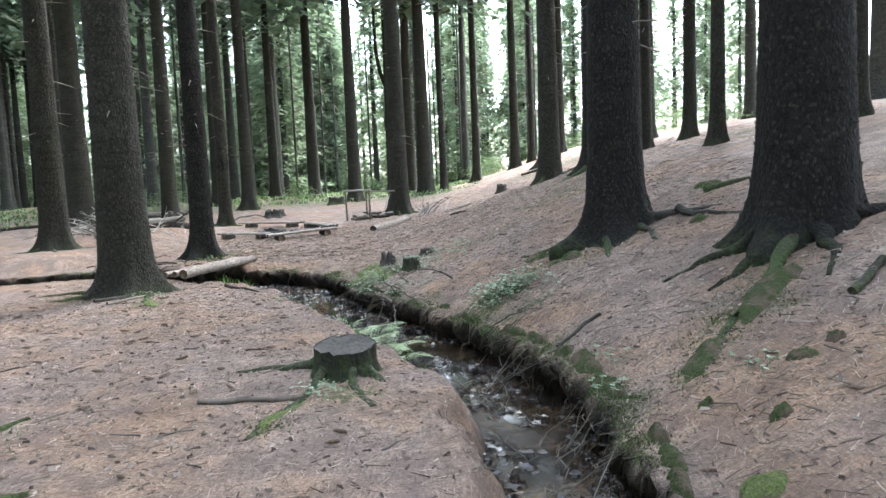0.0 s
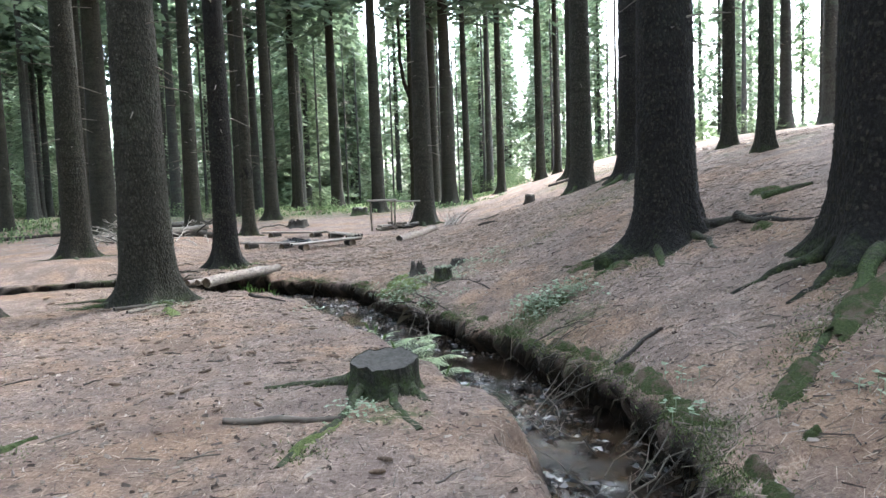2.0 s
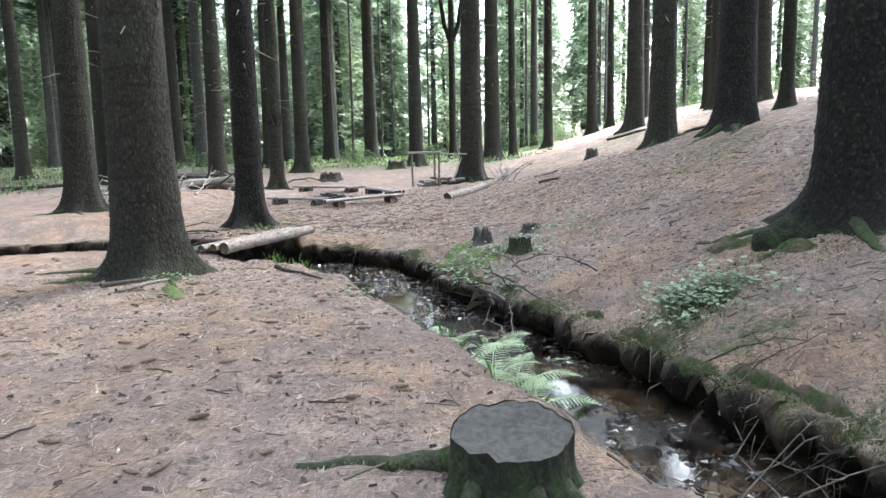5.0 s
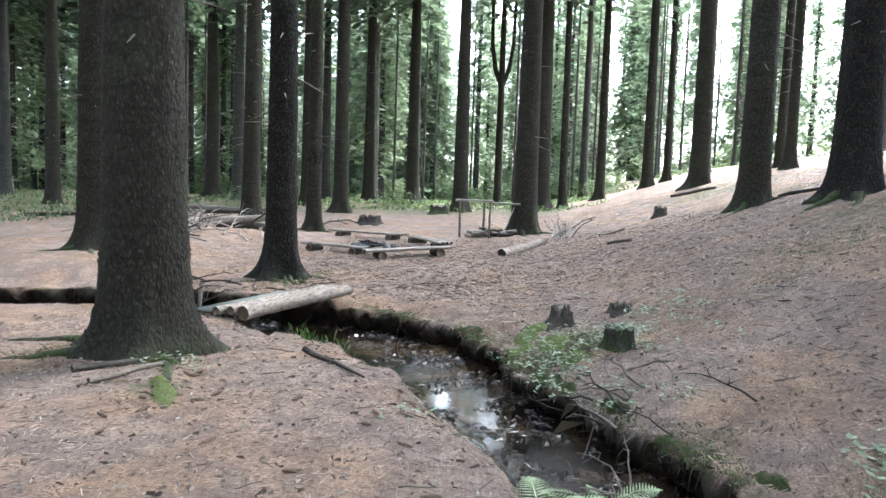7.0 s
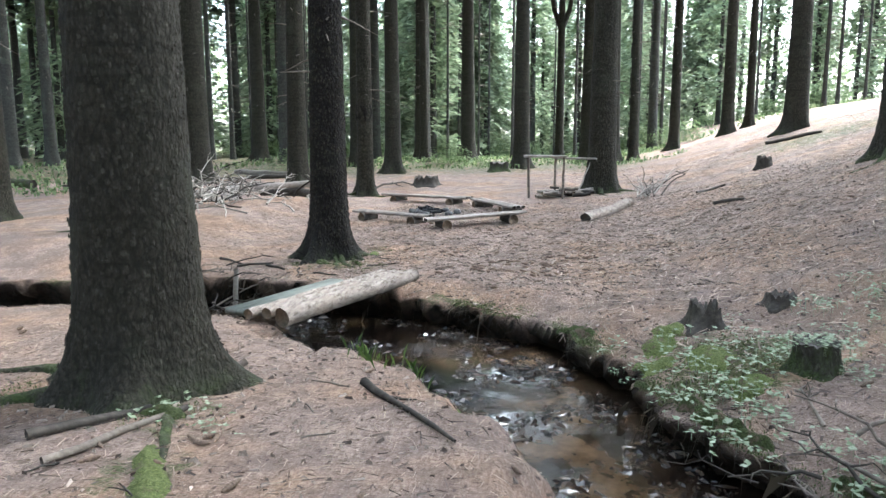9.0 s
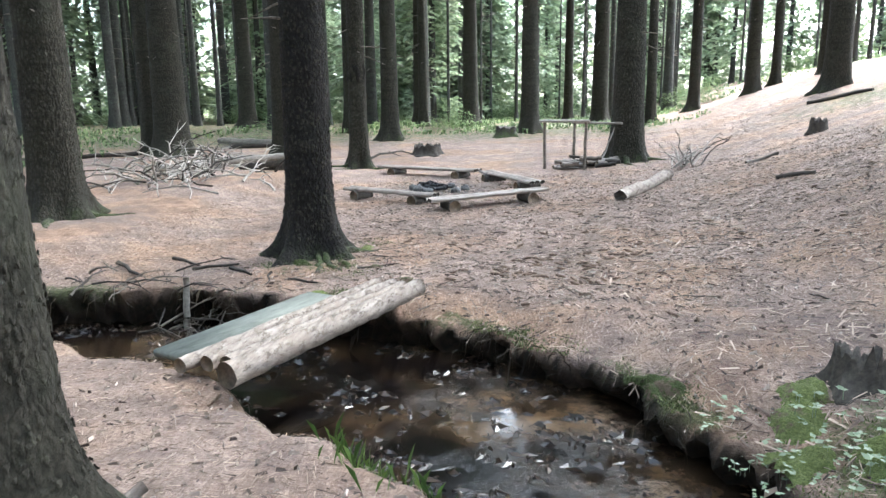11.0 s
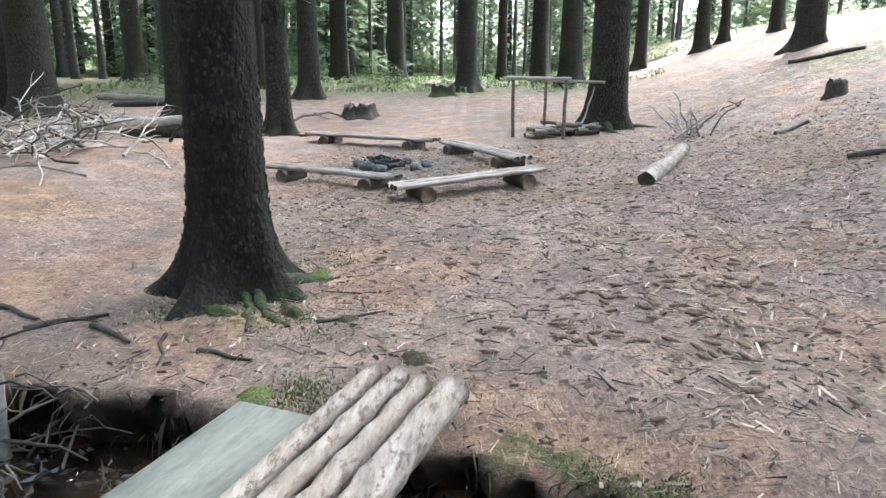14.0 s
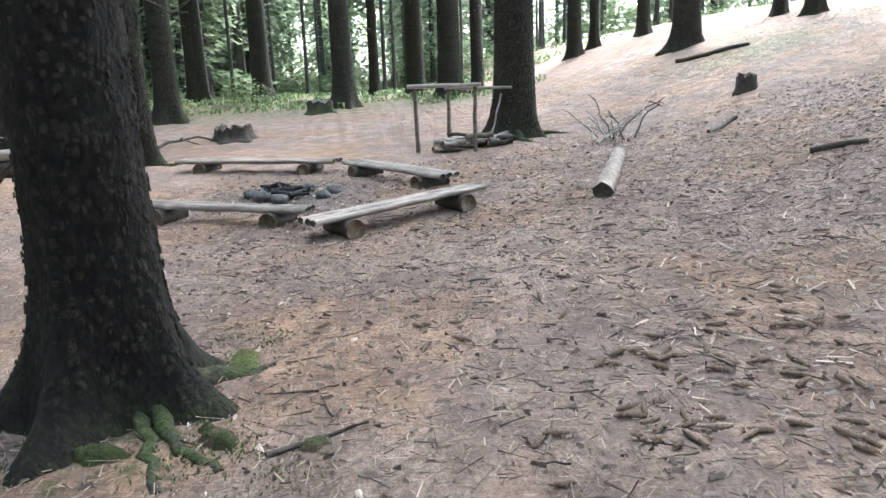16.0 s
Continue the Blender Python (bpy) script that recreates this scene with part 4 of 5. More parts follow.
MOSS_BED = moss_material("moss_bed", (0.062, 0.078, 0.026), 0.5)
MOSS_PALE = moss_material("pale_moss_bed", (0.15, 0.18, 0.06), 0.56)
moss_mound(-4.27, 9.88, -3.72, 9.0, 0.1, 0.05, "broad moss-covered root half sunk in the needles", MOSS_PALE)
moss_mound(2.9, 5.75, 1.95, 4.85, 0.17, 0.08, "ragged moss on a buried root down the slope")
moss_mound(1.98, 4.95, 1.5, 4.4, 0.12, 0.06, "dark moss cushion at the end of a buried root")
moss_mound(-1.0, 4.95, -1.25, 4.15, 0.07, 0.03, "pale moss along a root before the stump", MOSS_PALE)
for x, y, l, w, pale in [(2.15, 4.19, 0.22, 0.08, 0), (1.4, 3.08, 0.3, 0.12, 1), (1.51, 4.05, 0.12, 0.05, 0), (1.74, 3.61, 0.16, 0.06, 0), (2.36, 4.2, 0.14, 0.05, 0), (1.25, 9.5, 0.5, 0.16, 0), (1.4, 9.3, 0.4, 0.14, 0), (1.62, 8.75, 0.35, 0.1, 0),
                         (-1.5, 12.1, 0.45, 0.18, 1), (-1.1, 11.95, 0.5, 0.2, 1), (-0.95, 11.4, 0.4, 0.15, 1), (-1.4, 12.45, 0.4, 0.16, 1), (-1.3, 12.7, 0.4, 0.15, 1), (0.85, 8.4, 0.5, 0.18, 0), (2.9, 7.95, 0.4, 0.1, 0), (3.55, 9.4, 0.5, 0.12, 0), (-4.4, 10.2, 0.35, 0.1, 0),
                         (-4.97, 15.65, 0.3, 0.06, 0), (-5.4, 15.6, 0.3, 0.06, 0), (-4.56, 15.5, 0.16, 0.06, 0), (-4.95, 16.5, 0.3, 0.09, 1), (-4.1, 14.9, 0.2, 0.07, 0), (-4.85, 14.55, 0.25, 0.1, 1), (-2.2, 13.0, 0.3, 0.1, 0)]:
    an = rng.uniform(0, 6.28)
    moss_mound(x - l / 2 * math.cos(an), y - l / 2 * math.sin(an), x + l / 2 * math.cos(an), y + l / 2 * math.sin(an), w, 0.055, "low bright green moss patch" if pale else "dark green moss cushion on the needles", MOSS_PALE if pale else MOSS_BED, "moss cushions")
for k in range(30):
    i = 2 + k % 10
    d = (BROOK[i + 1] - BROOK[i]) / np.linalg.norm(BROOK[i + 1] - BROOK[i])
    p = BROOK[i] + (BROOK[i + 1] - BROOK[i]) * rng.random()
    off = BROOK_HALF[i] + rng.uniform(0.03, 0.16)
    x, y, l = p[0] + d[1] * off, p[1] - d[0] * off, rng.uniform(0.12, 0.3)
    moss_mound(x - d[0] * l, y - d[1] * l, x + d[0] * l, y + d[1] * l, rng.uniform(0.05, 0.1), 0.06, "dark moss along the edge of the brook's bank", MOSS_BED, "moss on the bank")
for ax, ay, bx, by in [(-3.15, 3.85, -2.85, 4.65), (-2.65, 3.15, -2.15, 3.45)]:
    lying(ax, ay, bx, by, 0.055, MOSSY, "moss-covered surface root in the needles", "mossy_root", "root", end=MOSSY, taper=0.4).location.z -= 0.045
for ax, ay, bx, by, r in [(-6.1, 15.35, -5.75, 15.1, 0.035), (-5.35, 15.1, -5.0, 14.95, 0.025), (-4.75, 15.45, -4.4, 15.6, 0.022), (-6.5, 15.3, -6.1, 15.55, 0.03), (-6.9, 15.6, -6.5, 15.45, 0.035), (-7.3, 15.2, -6.9, 15.0, 0.04), (-5.6, 15.25, -5.5, 14.9, 0.02)]:
    lying(ax, ay, bx, by, 0.62 * r, DARK_WOOD, "dark broken branch on the needles near the brook", "branch", "branch", taper=0.5, group="broken branches near the brook")
stake = log_part("stake", (0, 0, -0.2), (0.03, 0.0, 0.38), 0.032, None, PALE_TWIG, 8, 0.9, 0.006)
stake.matrix_world = pose(-6.15, 14.52, -0.3)
tagged(stake, "pale upright stake standing at the brook's edge", "stake")


STUMP_BARK = bark_material("mossy_stump_bark", (0.032, 0.029, 0.024), 0.85, 0.3)


def stump(x, y, r, h, label, jag=0.03, lobes=5, flare=0.5, tilt=0.0, material=None, seed=1):
    rnd = random.Random(seed)
    z = height(x, y) - 0.03
    t = thing("tree_stump", pose(x, y, z, rz=rnd.uniform(0, 360)), label, "stump")
    bm = bmesh.new()
    angs = [2 * math.pi * (i + rnd.uniform(-0.3, 0.3)) / lobes for i in range(lobes)]
    seg, rings, loops = 40, 14, []
    for j in range(rings + 1):
        zz = -0.12 + (h + 0.12) * j / rings
        loop = []
        for k in range(seg):
            an = 2 * math.pi * k / seg
            lobe = sum(math.exp(-(math.atan2(math.sin(an - a), math.cos(an - a)) / 0.35) ** 2) for a in angs)
            rr = r * (1 + flare * math.exp(-max(zz, 0) / (0.3 * h)) * (0.3 + lobe) + 0.05 * lobe + 0.06 * noise.noise((math.cos(an) * 3, math.sin(an) * 3, zz * 6 + seed)))
            top = (jag * (noise.noise((math.cos(an) * 4, math.sin(an) * 4, seed)) + 0.4) + tilt * math.cos(an)) * max(0, j / rings) ** 2
            loop.append(bm.verts.new((math.cos(an) * rr, math.sin(an) * rr, zz + top)))
        loops.append(loop)
    for q, w in zip(loops, loops[1:]):
        for k in range(seg):
            bm.faces.new((q[k], q[(k + 1) % seg], w[(k + 1) % seg], w[k]))
    part("body", bm, material or ROOT, t)
    bm = bmesh.new()
    prev = None
    for s in (0.985, 0.7, 0.35):
        loop = []
        for k in range(seg):
            an = 2 * math.pi * k / seg
            lobe = sum(math.exp(-(math.atan2(math.sin(an - a), math.cos(an - a)) / 0.35) ** 2) for a in angs)
            rr = r * (1 + flare * math.exp(-1 / 0.3) * (0.3 + lobe) + 0.05 * lobe + 0.06 * noise.noise((math.cos(an) * 3, math.sin(an) * 3, h * 6 + seed))) * s
            top = jag * (noise.noise((math.cos(an) * 4 * s, math.sin(an) * 4 * s, seed)) + 0.4) + tilt * math.cos(an) * s
            loop.append(bm.verts.new((math.cos(an) * rr, math.sin(an) * rr, h + top - 0.004 - 0.02 * (1 - s))))
        if prev:
            for k in range(seg):
                bm.faces.new((prev[k], prev[(k + 1) % seg], loop[(k + 1) % seg], loop[k]))
        prev = loop
    bm.faces.new(prev)
    part("top", bm, DARK_WOOD if material is DARK_WOOD else STUMP_WOOD, t, "dark rotten top" if material is DARK_WOOD else "weathered grey cut surface")
    return t


st = stump(-0.82, 5.55, 0.235, 0.245, "old mossy cut stump with dark weathered top", 0.035, 6, 0.25, 0.025, STUMP_BARK, seed=3)
for pts, r0 in [([(-0.95, 5.6), (-1.3, 5.7), (-1.75, 5.68)], 0.1), ([(-0.95, 5.35), (-1.05, 4.8), (-1.25, 4.1)], 0.04), ([(-0.75, 5.35), (-0.68, 5.0), (-0.5, 4.6)], 0.035), ([(-0.65, 5.45), (-0.55, 5.3), (-0.5, 5.15)], 0.05)]:
    root(st, pts, r0, 0.025, material=ROOT)
stump(-1.0, 12.78, 0.12, 0.13, "small dark rotten stump on the mossy bank", 0.16, 4, 1.1, 0.05, DARK_WOOD, 5)
stump(-0.53, 11.5, 0.13, 0.2, "mossy stump overgrown with small green plants", 0.05, 4, 0.5, 0.0, ROOT, 8)
stump(-0.3, 13.2, 0.12, 0.09, "low dark rotten stump on the bank", 0.08, 4, 0.5, 0.0, DARK_WOOD, 9)
stump(-6.45, 27.3, 0.34, 0.2, "wide dark rotten stump on the clearing", 0.16, 5, 0.5, 0.0, DARK_WOOD, 11)
stump(2.04, 23.6, 0.15, 0.2, "small dark stump on the slope", 0.14, 4, 0.5, 0.0, DARK_WOOD, 13)
stump(-4.9, 33.2, 0.35, 0.28, "dark mossy stump among far trees", 0.12, 5, 0.5, 0.0, ROOT, 15)


# ---- brushwood ----
def brush(name, x, y, count, spread, up, r, material, label, seed, long=(0.6, 1.6), aim=None, sway=1.5):
    rnd = random.Random(seed)
    t = thing(name, pose(x, y, height(x, y)), label, "brushwood")
    for _ in range(count):
        bm = bmesh.new()
        l = rnd.uniform(*long)
        a = rnd.uniform(0, 6.28) if aim is None else aim + rnd.gauss(0, sway)
        p = Vector((rnd.gauss(0, spread[0]), rnd.gauss(0, spread[1]), rnd.uniform(0.0, 0.12)))
        p.z += height(x + p.x, y + p.y) - height(x, y)
        d = Vector((math.cos(a), math.sin(a), rnd.uniform(up[0], up[1])))
        e = p + d * l
        e.z = max(e.z, height(x + e.x, y + e.y) - height(x, y) + 0.02)
        line = bent(p, e, 6, 0.08 * l, 0.05 * l, rnd)
        rr = r * rnd.uniform(0.5, 1.3)
        tube(bm, line, [rr * (1 - 0.14 * i) for i in range(6)], 6, 0.05, rnd)
        for _ in range(rnd.randint(2, 4)):
            q = line[rnd.randint(2, 4)]
            w = q + Vector((rnd.gauss(0, 0.2), rnd.gauss(0, 0.2), rnd.gauss(0.06, 0.12))) * l * 0.6
            tube(bm, bent(q, w, 4, 0.02, 0.03, rnd), [rr * 0.5, rr * 0.4, rr * 0.3, rr * 0.15], 5, 0, rnd)
        part("branch", bm, material if rnd.random() < 0.7 else DARK_WOOD, t)
    return t


brush("brush_pile", -9.45, 20.2, 70, (0.7, 0.6), (-0.25, 0.55), 0.022, PALE_TWIG, "tangled pile of grey dead branches on the needles", 21, (0.5, 1.7))
brush("brush_pile", -10.9, 25.3, 20, (0.9, 1.0), (-0.1, 0.35), 0.028, PALE_TWIG, "scattered dead branches behind the brush pile", 22, (0.7, 1.7))
brush("brush_pile", -0.55, 22.7, 26, (0.14, 0.2), (0.2, 0.9), 0.014, PALE_TWIG, "heap of thin pale dead branches on the slope", 23, (0.3, 0.75), 1.1, 0.5)
brush("brush_pile", 0.62, 4.4, 26, (0.12, 0.35), (-0.1, 0.25), 0.006, TWIG, "thin dry twigs caught in the brook", 24, (0.25, 0.7))
brush("brush_pile", 0.42, 6.6, 28, (0.15, 0.5), (-0.1, 0.3), 0.006, TWIG, "thin dry twigs hanging over the brook", 25, (0.3, 0.8))
brush("brush_pile", -0.9, 9.6, 34, (0.35, 0.55), (-0.1, 0.3), 0.012, TWIG, "dead twigs and debris along the brook", 26, (0.25, 0.6), 2.2, 0.6)
brush("brush_pile", -6.3, 14.5, 30, (0.45, 0.12), (-0.1, 0.25), 0.012, TWIG, "dark twigs and roots along the brook's bank", 27, (0.25, 0.8), 0.0, 0.9)


# ---- ferns, leafy plants, grass ----
def frond_mesh(length, seed):
    rnd = random.Random(seed)
    verts, faces = [], []

    def blade(p, d, l, w):
        s = Vector((-d.y, d.x, 0)).normalized() * w
        i = len(verts)
        verts.extend([tuple(p - s * 0.3), tuple(p + d * l * 0.4 + s), tuple(p + d * l + Vector((0, 0, -0.1 * l))), tuple(p + d * l * 0.4 - s)])
        faces.append((i, i + 1, i + 2, i + 3))
    n = 17
    for k in range(n):
        t = 0.15 + 0.85 * k / (n - 1)
        p = Vector((length * t, 0, length * (0.75 * t - 0.62 * t * t)))
        l = length * 0.3 * math.sin(math.pi * min(1, t * 0.85 + 0.18)) ** 0.8
        for sgn in (1, -1):
            d = Vector((0.45, sgn, -0.12)).normalized()
            m = 9
            for j in range(m):
                q = p + d * l * (j / m)
                for g2 in (1, -1):
                    dd = (d * 0.6 + Vector((d.y * -g2 * sgn, d.x * g2 * sgn, 0)) * 0.9).normalized()
                    blade(q, dd, length * 0.028 * (1 - 0.6 * j / m), length * 0.008)
            blade(p, d, l, length * 0.006)
    for k in range(8):
        t0, t1 = k / 8, (k + 1) / 8
        a, b = (Vector((length * t, 0, length * (0.75 * t - 0.62 * t * t))) for t in (t0, t1))
        i = len(verts)
        verts.extend([(a.x, -0.004, a.z), (a.x, 0.004, a.z), (b.x, 0.003, b.z), (b.x, -0.003, b.z)])
        faces.append((i, i + 1, i + 2, i + 3))
    me = bpy.data.meshes.new("frond")
    me.from_pydata(verts, [], faces)
    me.materials.append(LIT_FERN_LEAF)
    return me


FRONDS = [frond_mesh(0.42, 1), frond_mesh(0.34, 2), frond_mesh(0.26, 3)]


def fern(x, y, n, scale=1.0):
    t = thing("fern", pose(x, y, height(x, y) + 0.05), "light green feathery fern on the brook's bank", "fern", "ferns by the brook")
    for k in range(n):
        f = part("frond", FRONDS[k % 3], None, t)
        f.matrix_basis = pose(0, 0, 0, rng.uniform(-12, 12), rng.uniform(-25, 5), 360 * k / n + rng.uniform(-25, 25)) @ Matrix.Scale(scale * rng.uniform(0.8, 1.1), 4)
    return t


for x, y, n, s in [(-1.3, 8.5, 9, 1.1), (-0.9, 7.95, 10, 1.15), (-1.1, 8.25, 8, 1.2), (-0.55, 8.75, 8, 1.0), (-0.65, 7.6, 9, 1.2), (-0.9, 9.15, 7, 1.0), (-0.72, 8.05, 8, 1.2)]:
    fern(x, y, n, s)


def leafy_mesh(n, spread, tall, size, seed, material, stalks=True):
    """Small oval leaves on thin stalks."""
    rnd = random.Random(seed)
    verts, faces = [], []
    for _ in range(n):
        c = Vector((rnd.gauss(0, spread), rnd.gauss(0, spread), 0))
        h = tall * rnd.uniform(0.3, 1) * math.exp(-(c.length / (2.2 * spread)) ** 2)
        for q in range(3):
            a = rnd.uniform(0, 6.28)
            d = Vector((math.cos(a), math.sin(a), rnd.uniform(-0.3, 0.35)))
            s = Vector((-math.sin(a), math.cos(a), rnd.uniform(-0.2, 0.2)))
            l = size * rnd.uniform(0.6, 1.3)
            p = c + Vector((0, 0, h))
            i = len(verts)
            verts.extend([tuple(p), tuple(p + d * l * 0.45 + s * l * 0.38), tuple(p + d * l), tuple(p + d * l * 0.45 - s * l * 0.38)])
            faces.append((i, i + 1, i + 2, i + 3))
        if stalks:
            i = len(verts)
            verts.extend([(c.x, c.y, -0.03), (c.x + 0.003, c.y, -0.03), (c.x + 0.003, c.y, h), (c.x, c.y, h)])
            faces.append((i, i + 1, i + 2, i + 3))
    me = bpy.data.meshes.new("leaves")
    me.from_pydata(verts, [], faces)
    me.materials.append(material)
    return me


PLANTS = [leafy_mesh(15, 0.1, 0.07, 0.034, 40 + i, PLANT_LEAF) for i in range(4)]


def plant(x, y, s=1.0, label="small pale green leafy plant on the mossy bank", group="small plants on the bank"):
    ob = new("leafy_plant", PLANTS[rng.randrange(4)])
    ob.matrix_world = pose(x, y, height(x, y), 0, 0, rng.uniform(0, 360)) @ Matrix.Scale(s, 4)
    return tagged(ob, label, "plant", group, "stuff")


for cx, cy, sx, sy, n in [(-0.75, 11.75, 0.4, 0.45, 34), (-1.15, 11.0, 0.2, 0.35, 14), (-0.6, 10.5, 0.25, 0.3, 10), (0.82, 8.5, 0.2, 0.18, 30), (0.2, 12.9, 0.5, 0.4, 10), (-1.6, 12.2, 0.18, 0.3, 8)]:
    for _ in range(n):
        x, y = rng.gauss(cx, sx), rng.gauss(cy, sy)
        u, half = brook_offset(np.array([x]), np.array([y]))
        if u[0] > half[0] - 0.05:
            plant(x, y, rng.uniform(0.6, 1.3) * (1.4 if cx == 0.82 else 1.0))
for _ in range(6):
    plant(-0.53 + rng.gauss(0, 0.06), 11.5 + rng.gauss(0, 0.06), 1.0).location.z += 0.16
for x, y in [(-0.98, 5.12), (-0.9, 5.0), (-1.02, 4.95), (-4.45, 10.2), (-4.35, 10.35), (-4.0, 10.1), (1.2, 4.9), (2.0, 4.2), (1.35, 5.4), (-2.2, 9.3)]:
    plant(x, y, rng.uniform(0.8, 1.3), "small green seedling growing between roots")


def grass_patch(spots, name, label, seed, size=(0.06, 0.17)):
    rnd = random.Random(seed)
    verts, faces = [], []
    for x, y, r, n in spots:
        spot = [(rnd.gauss(x, r), rnd.gauss(y, r)) for _ in range(n)]
        for (px, py), z in zip(spot, land(*np.array(spot).T) - 0.01):
            if z < WATER_Z - 0.05:
                continue
            h = rnd.uniform(*size)
            a = rnd.uniform(0, 6.28)
            dx, dy = math.cos(a) * h * 0.5, math.sin(a) * h * 0.5
            sx, sy = -math.sin(a) * 0.002, math.cos(a) * 0.002
            i = len(verts)
            verts.extend([(px - sx, py - sy, z), (px + sx, py + sy, z), (px + dx * 0.4 + sx, py + dy * 0.4 + sy, z + h * 0.7), (px + dx, py + dy, z + h), (px + dx * 0.4 - sx, py + dy * 0.4 - sy, z + h * 0.7)])
            faces.append((i, i + 1, i + 2, i + 3, i + 4))
    me = bpy.data.meshes.new(name)
    me.from_pydata(verts, [], faces)
    me.materials.append(GRASS_BLADE)
    return tagged(new(name, me), label, "grass", kind="stuff")


grass_patch([(-0.35, 7.35, 0.16, 260), (-0.75, 8.2, 0.2, 160), (-3.55, 11.75, 0.12, 120), (-3.2, 11.6, 0.12, 90), (-2.0, 10.0, 0.08, 50), (-0.1, 6.8, 0.12, 120), (-2.55, 11.0, 0.08, 40)],
            "bank_grass", "green grass tufts on the brook's bank", 50)


def moss_tufts():
    """Short upright moss on the roots, banks and spots where it grows."""
    rnd = random.Random(60)
    verts, faces = [], []
    spots = [(x, y, r * 0.45, int(2200 * r * s)) for x, y, r, s in MOSS_SPOTS[:11]]
    spots += [(-5.0, 15.6, 0.15, 500), (-4.95, 16.75, 0.12, 300), (-5.75, 15.6, 0.12, 300), (-4.45, 10.25, 0.12, 400), (-5.6, 10.4, 0.15, 400), (2.3, 5.3, 0.2, 500), (1.9, 4.9, 0.15, 400), (1.6, 4.55, 0.1, 300),
              (1.8, 8.5, 0.2, 400), (1.4, 8.9, 0.15, 400), (2.6, 5.7, 0.2, 400), (-1.2, 24.1, 0.25, 300), (-4.7, 15.3, 0.1, 120), (-1.15, 4.3, 0.08, 200), (-2.9, 4.3, 0.12, 200), (-0.9, 12.0, 0.3, 700), (-1.4, 11.6, 0.12, 400)]
    for k in range(150):
        i = rnd.randrange(3, 14)
        t = rnd.random()
        p = BROOK[i] + (BROOK[i + 1] - BROOK[i]) * t
        d = (BROOK[i + 1] - BROOK[i]) / np.linalg.norm(BROOK[i + 1] - BROOK[i])
        h = BROOK_HALF[i] + rnd.uniform(-0.08, 0.12)
        spots.append((p[0] + d[1] * h, p[1] - d[0] * h, rnd.uniform(0.04, 0.11), 110))
    for x, y, r, n in spots:
        spot = [(rnd.gauss(x, r), rnd.gauss(y, r)) for _ in range(n)]
        for (px, py), z in zip(spot, land(*np.array(spot).T)):
            if z < -0.16:
                continue
            a, h = rnd.uniform(0, 6.28), rnd.uniform(0.008, 0.026)
            w = rnd.uniform(0.003, 0.007)
            i = len(verts)
            verts.extend([(px - math.cos(a) * w, py - math.sin(a) * w, z), (px + math.cos(a) * w, py + math.sin(a) * w, z), (px + rnd.gauss(0, 0.01), py + rnd.gauss(0, 0.01), z + h)])
            faces.append((i, i + 1, i + 2))
    me = bpy.data.meshes.new("moss")
    me.from_pydata(verts, [], faces)
    me.materials.append(MOSS)
    return tagged(new("moss", me), "short green moss tufts on banks and roots", "moss", kind="stuff")


moss_tufts()

# ---- undergrowth at the forest's edge ----
BUSHES = []
for i in range(3):
    t_leaf = leafy_mesh(420, 0.75, 1.5, 0.13, 70 + i, BRIGHT_LEAF)
    BUSHES.append(t_leaf)
for k in range(46):
    x = rng.uniform(-40, 16)
    y = rng.uniform(52, 66) if x > -14 else rng.uniform(46, 62)
    b = new("bush", BUSHES[k % 3])
    b.matrix_world = pose(x, y, height(x, y), 0, 0, rng.uniform(0, 360)) @ Matrix.Diagonal((1.3, 1.3, rng.uniform(0.5, 1.3), 1))
    tagged(b, "light green leafy bush at the forest's edge", "bush", "bushes at the forest's edge")
for x, y in [(3.0, 41.0), (2.2, 43.0), (-7.5, 37.5), (-12.5, 31.5), (-12.0, 33.5), (10.5, 33.0), (11.5, 29.0)]:
    b = new("bush", BUSHES[1])
    b.matrix_world = pose(x, y, height(x, y), 0, 0, x * 50) @ Matrix.Scale(0.7, 4)
    tagged(b, "young bright green sapling between the trunks", "bush", "bushes at the forest's edge")


def ground_cover():
    """Low green herbs beyond the clearing."""
    rnd = random.Random(80)
    verts, faces = [], []
    spot = []
    for _ in range(11000):
        k = rnd.random()
        if k < 0.45:
            x, y = rnd.uniform(-12, 2), rnd.uniform(34, 50)
        elif k < 0.8:
            x, y = rnd.uniform(-30, -15.5), rnd.uniform(21, 38)
        else:
            x, y = rnd.uniform(-3, 14), rnd.uniform(40, 56)
        if noise.noise((x * 0.3, y * 0.3, 1.0)) >= -0.1:
            spot.append((x, y))
    for (x, y), z in zip(spot, land(*np.array(spot).T)):
        a, l = rnd.uniform(0, 6.28), rnd.uniform(0.06, 0.2)
        h = rnd.uniform(0.03, 0.22)
        dx, dy = math.cos(a) * l, math.sin(a) * l
        i = len(verts)
        verts.extend([(x, y, z), (x + dx * 0.5 - dy * 0.35, y + dy * 0.5 + dx * 0.35, z + h), (x + dx, y + dy, z + h * 0.8), (x + dx * 0.5 + dy * 0.35, y + dy * 0.5 - dx * 0.35, z + h)])
        faces.append((i, i + 1, i + 2, i + 3))
    me = bpy.data.meshes.new("undergrowth")
    me.from_pydata(verts, [], faces)
    me.materials.append(BRIGHT_LEAF)
    return tagged(new("undergrowth", me), "low green herbs covering ground beyond the clearing", "undergrowth", kind="stuff")


ground_cover()

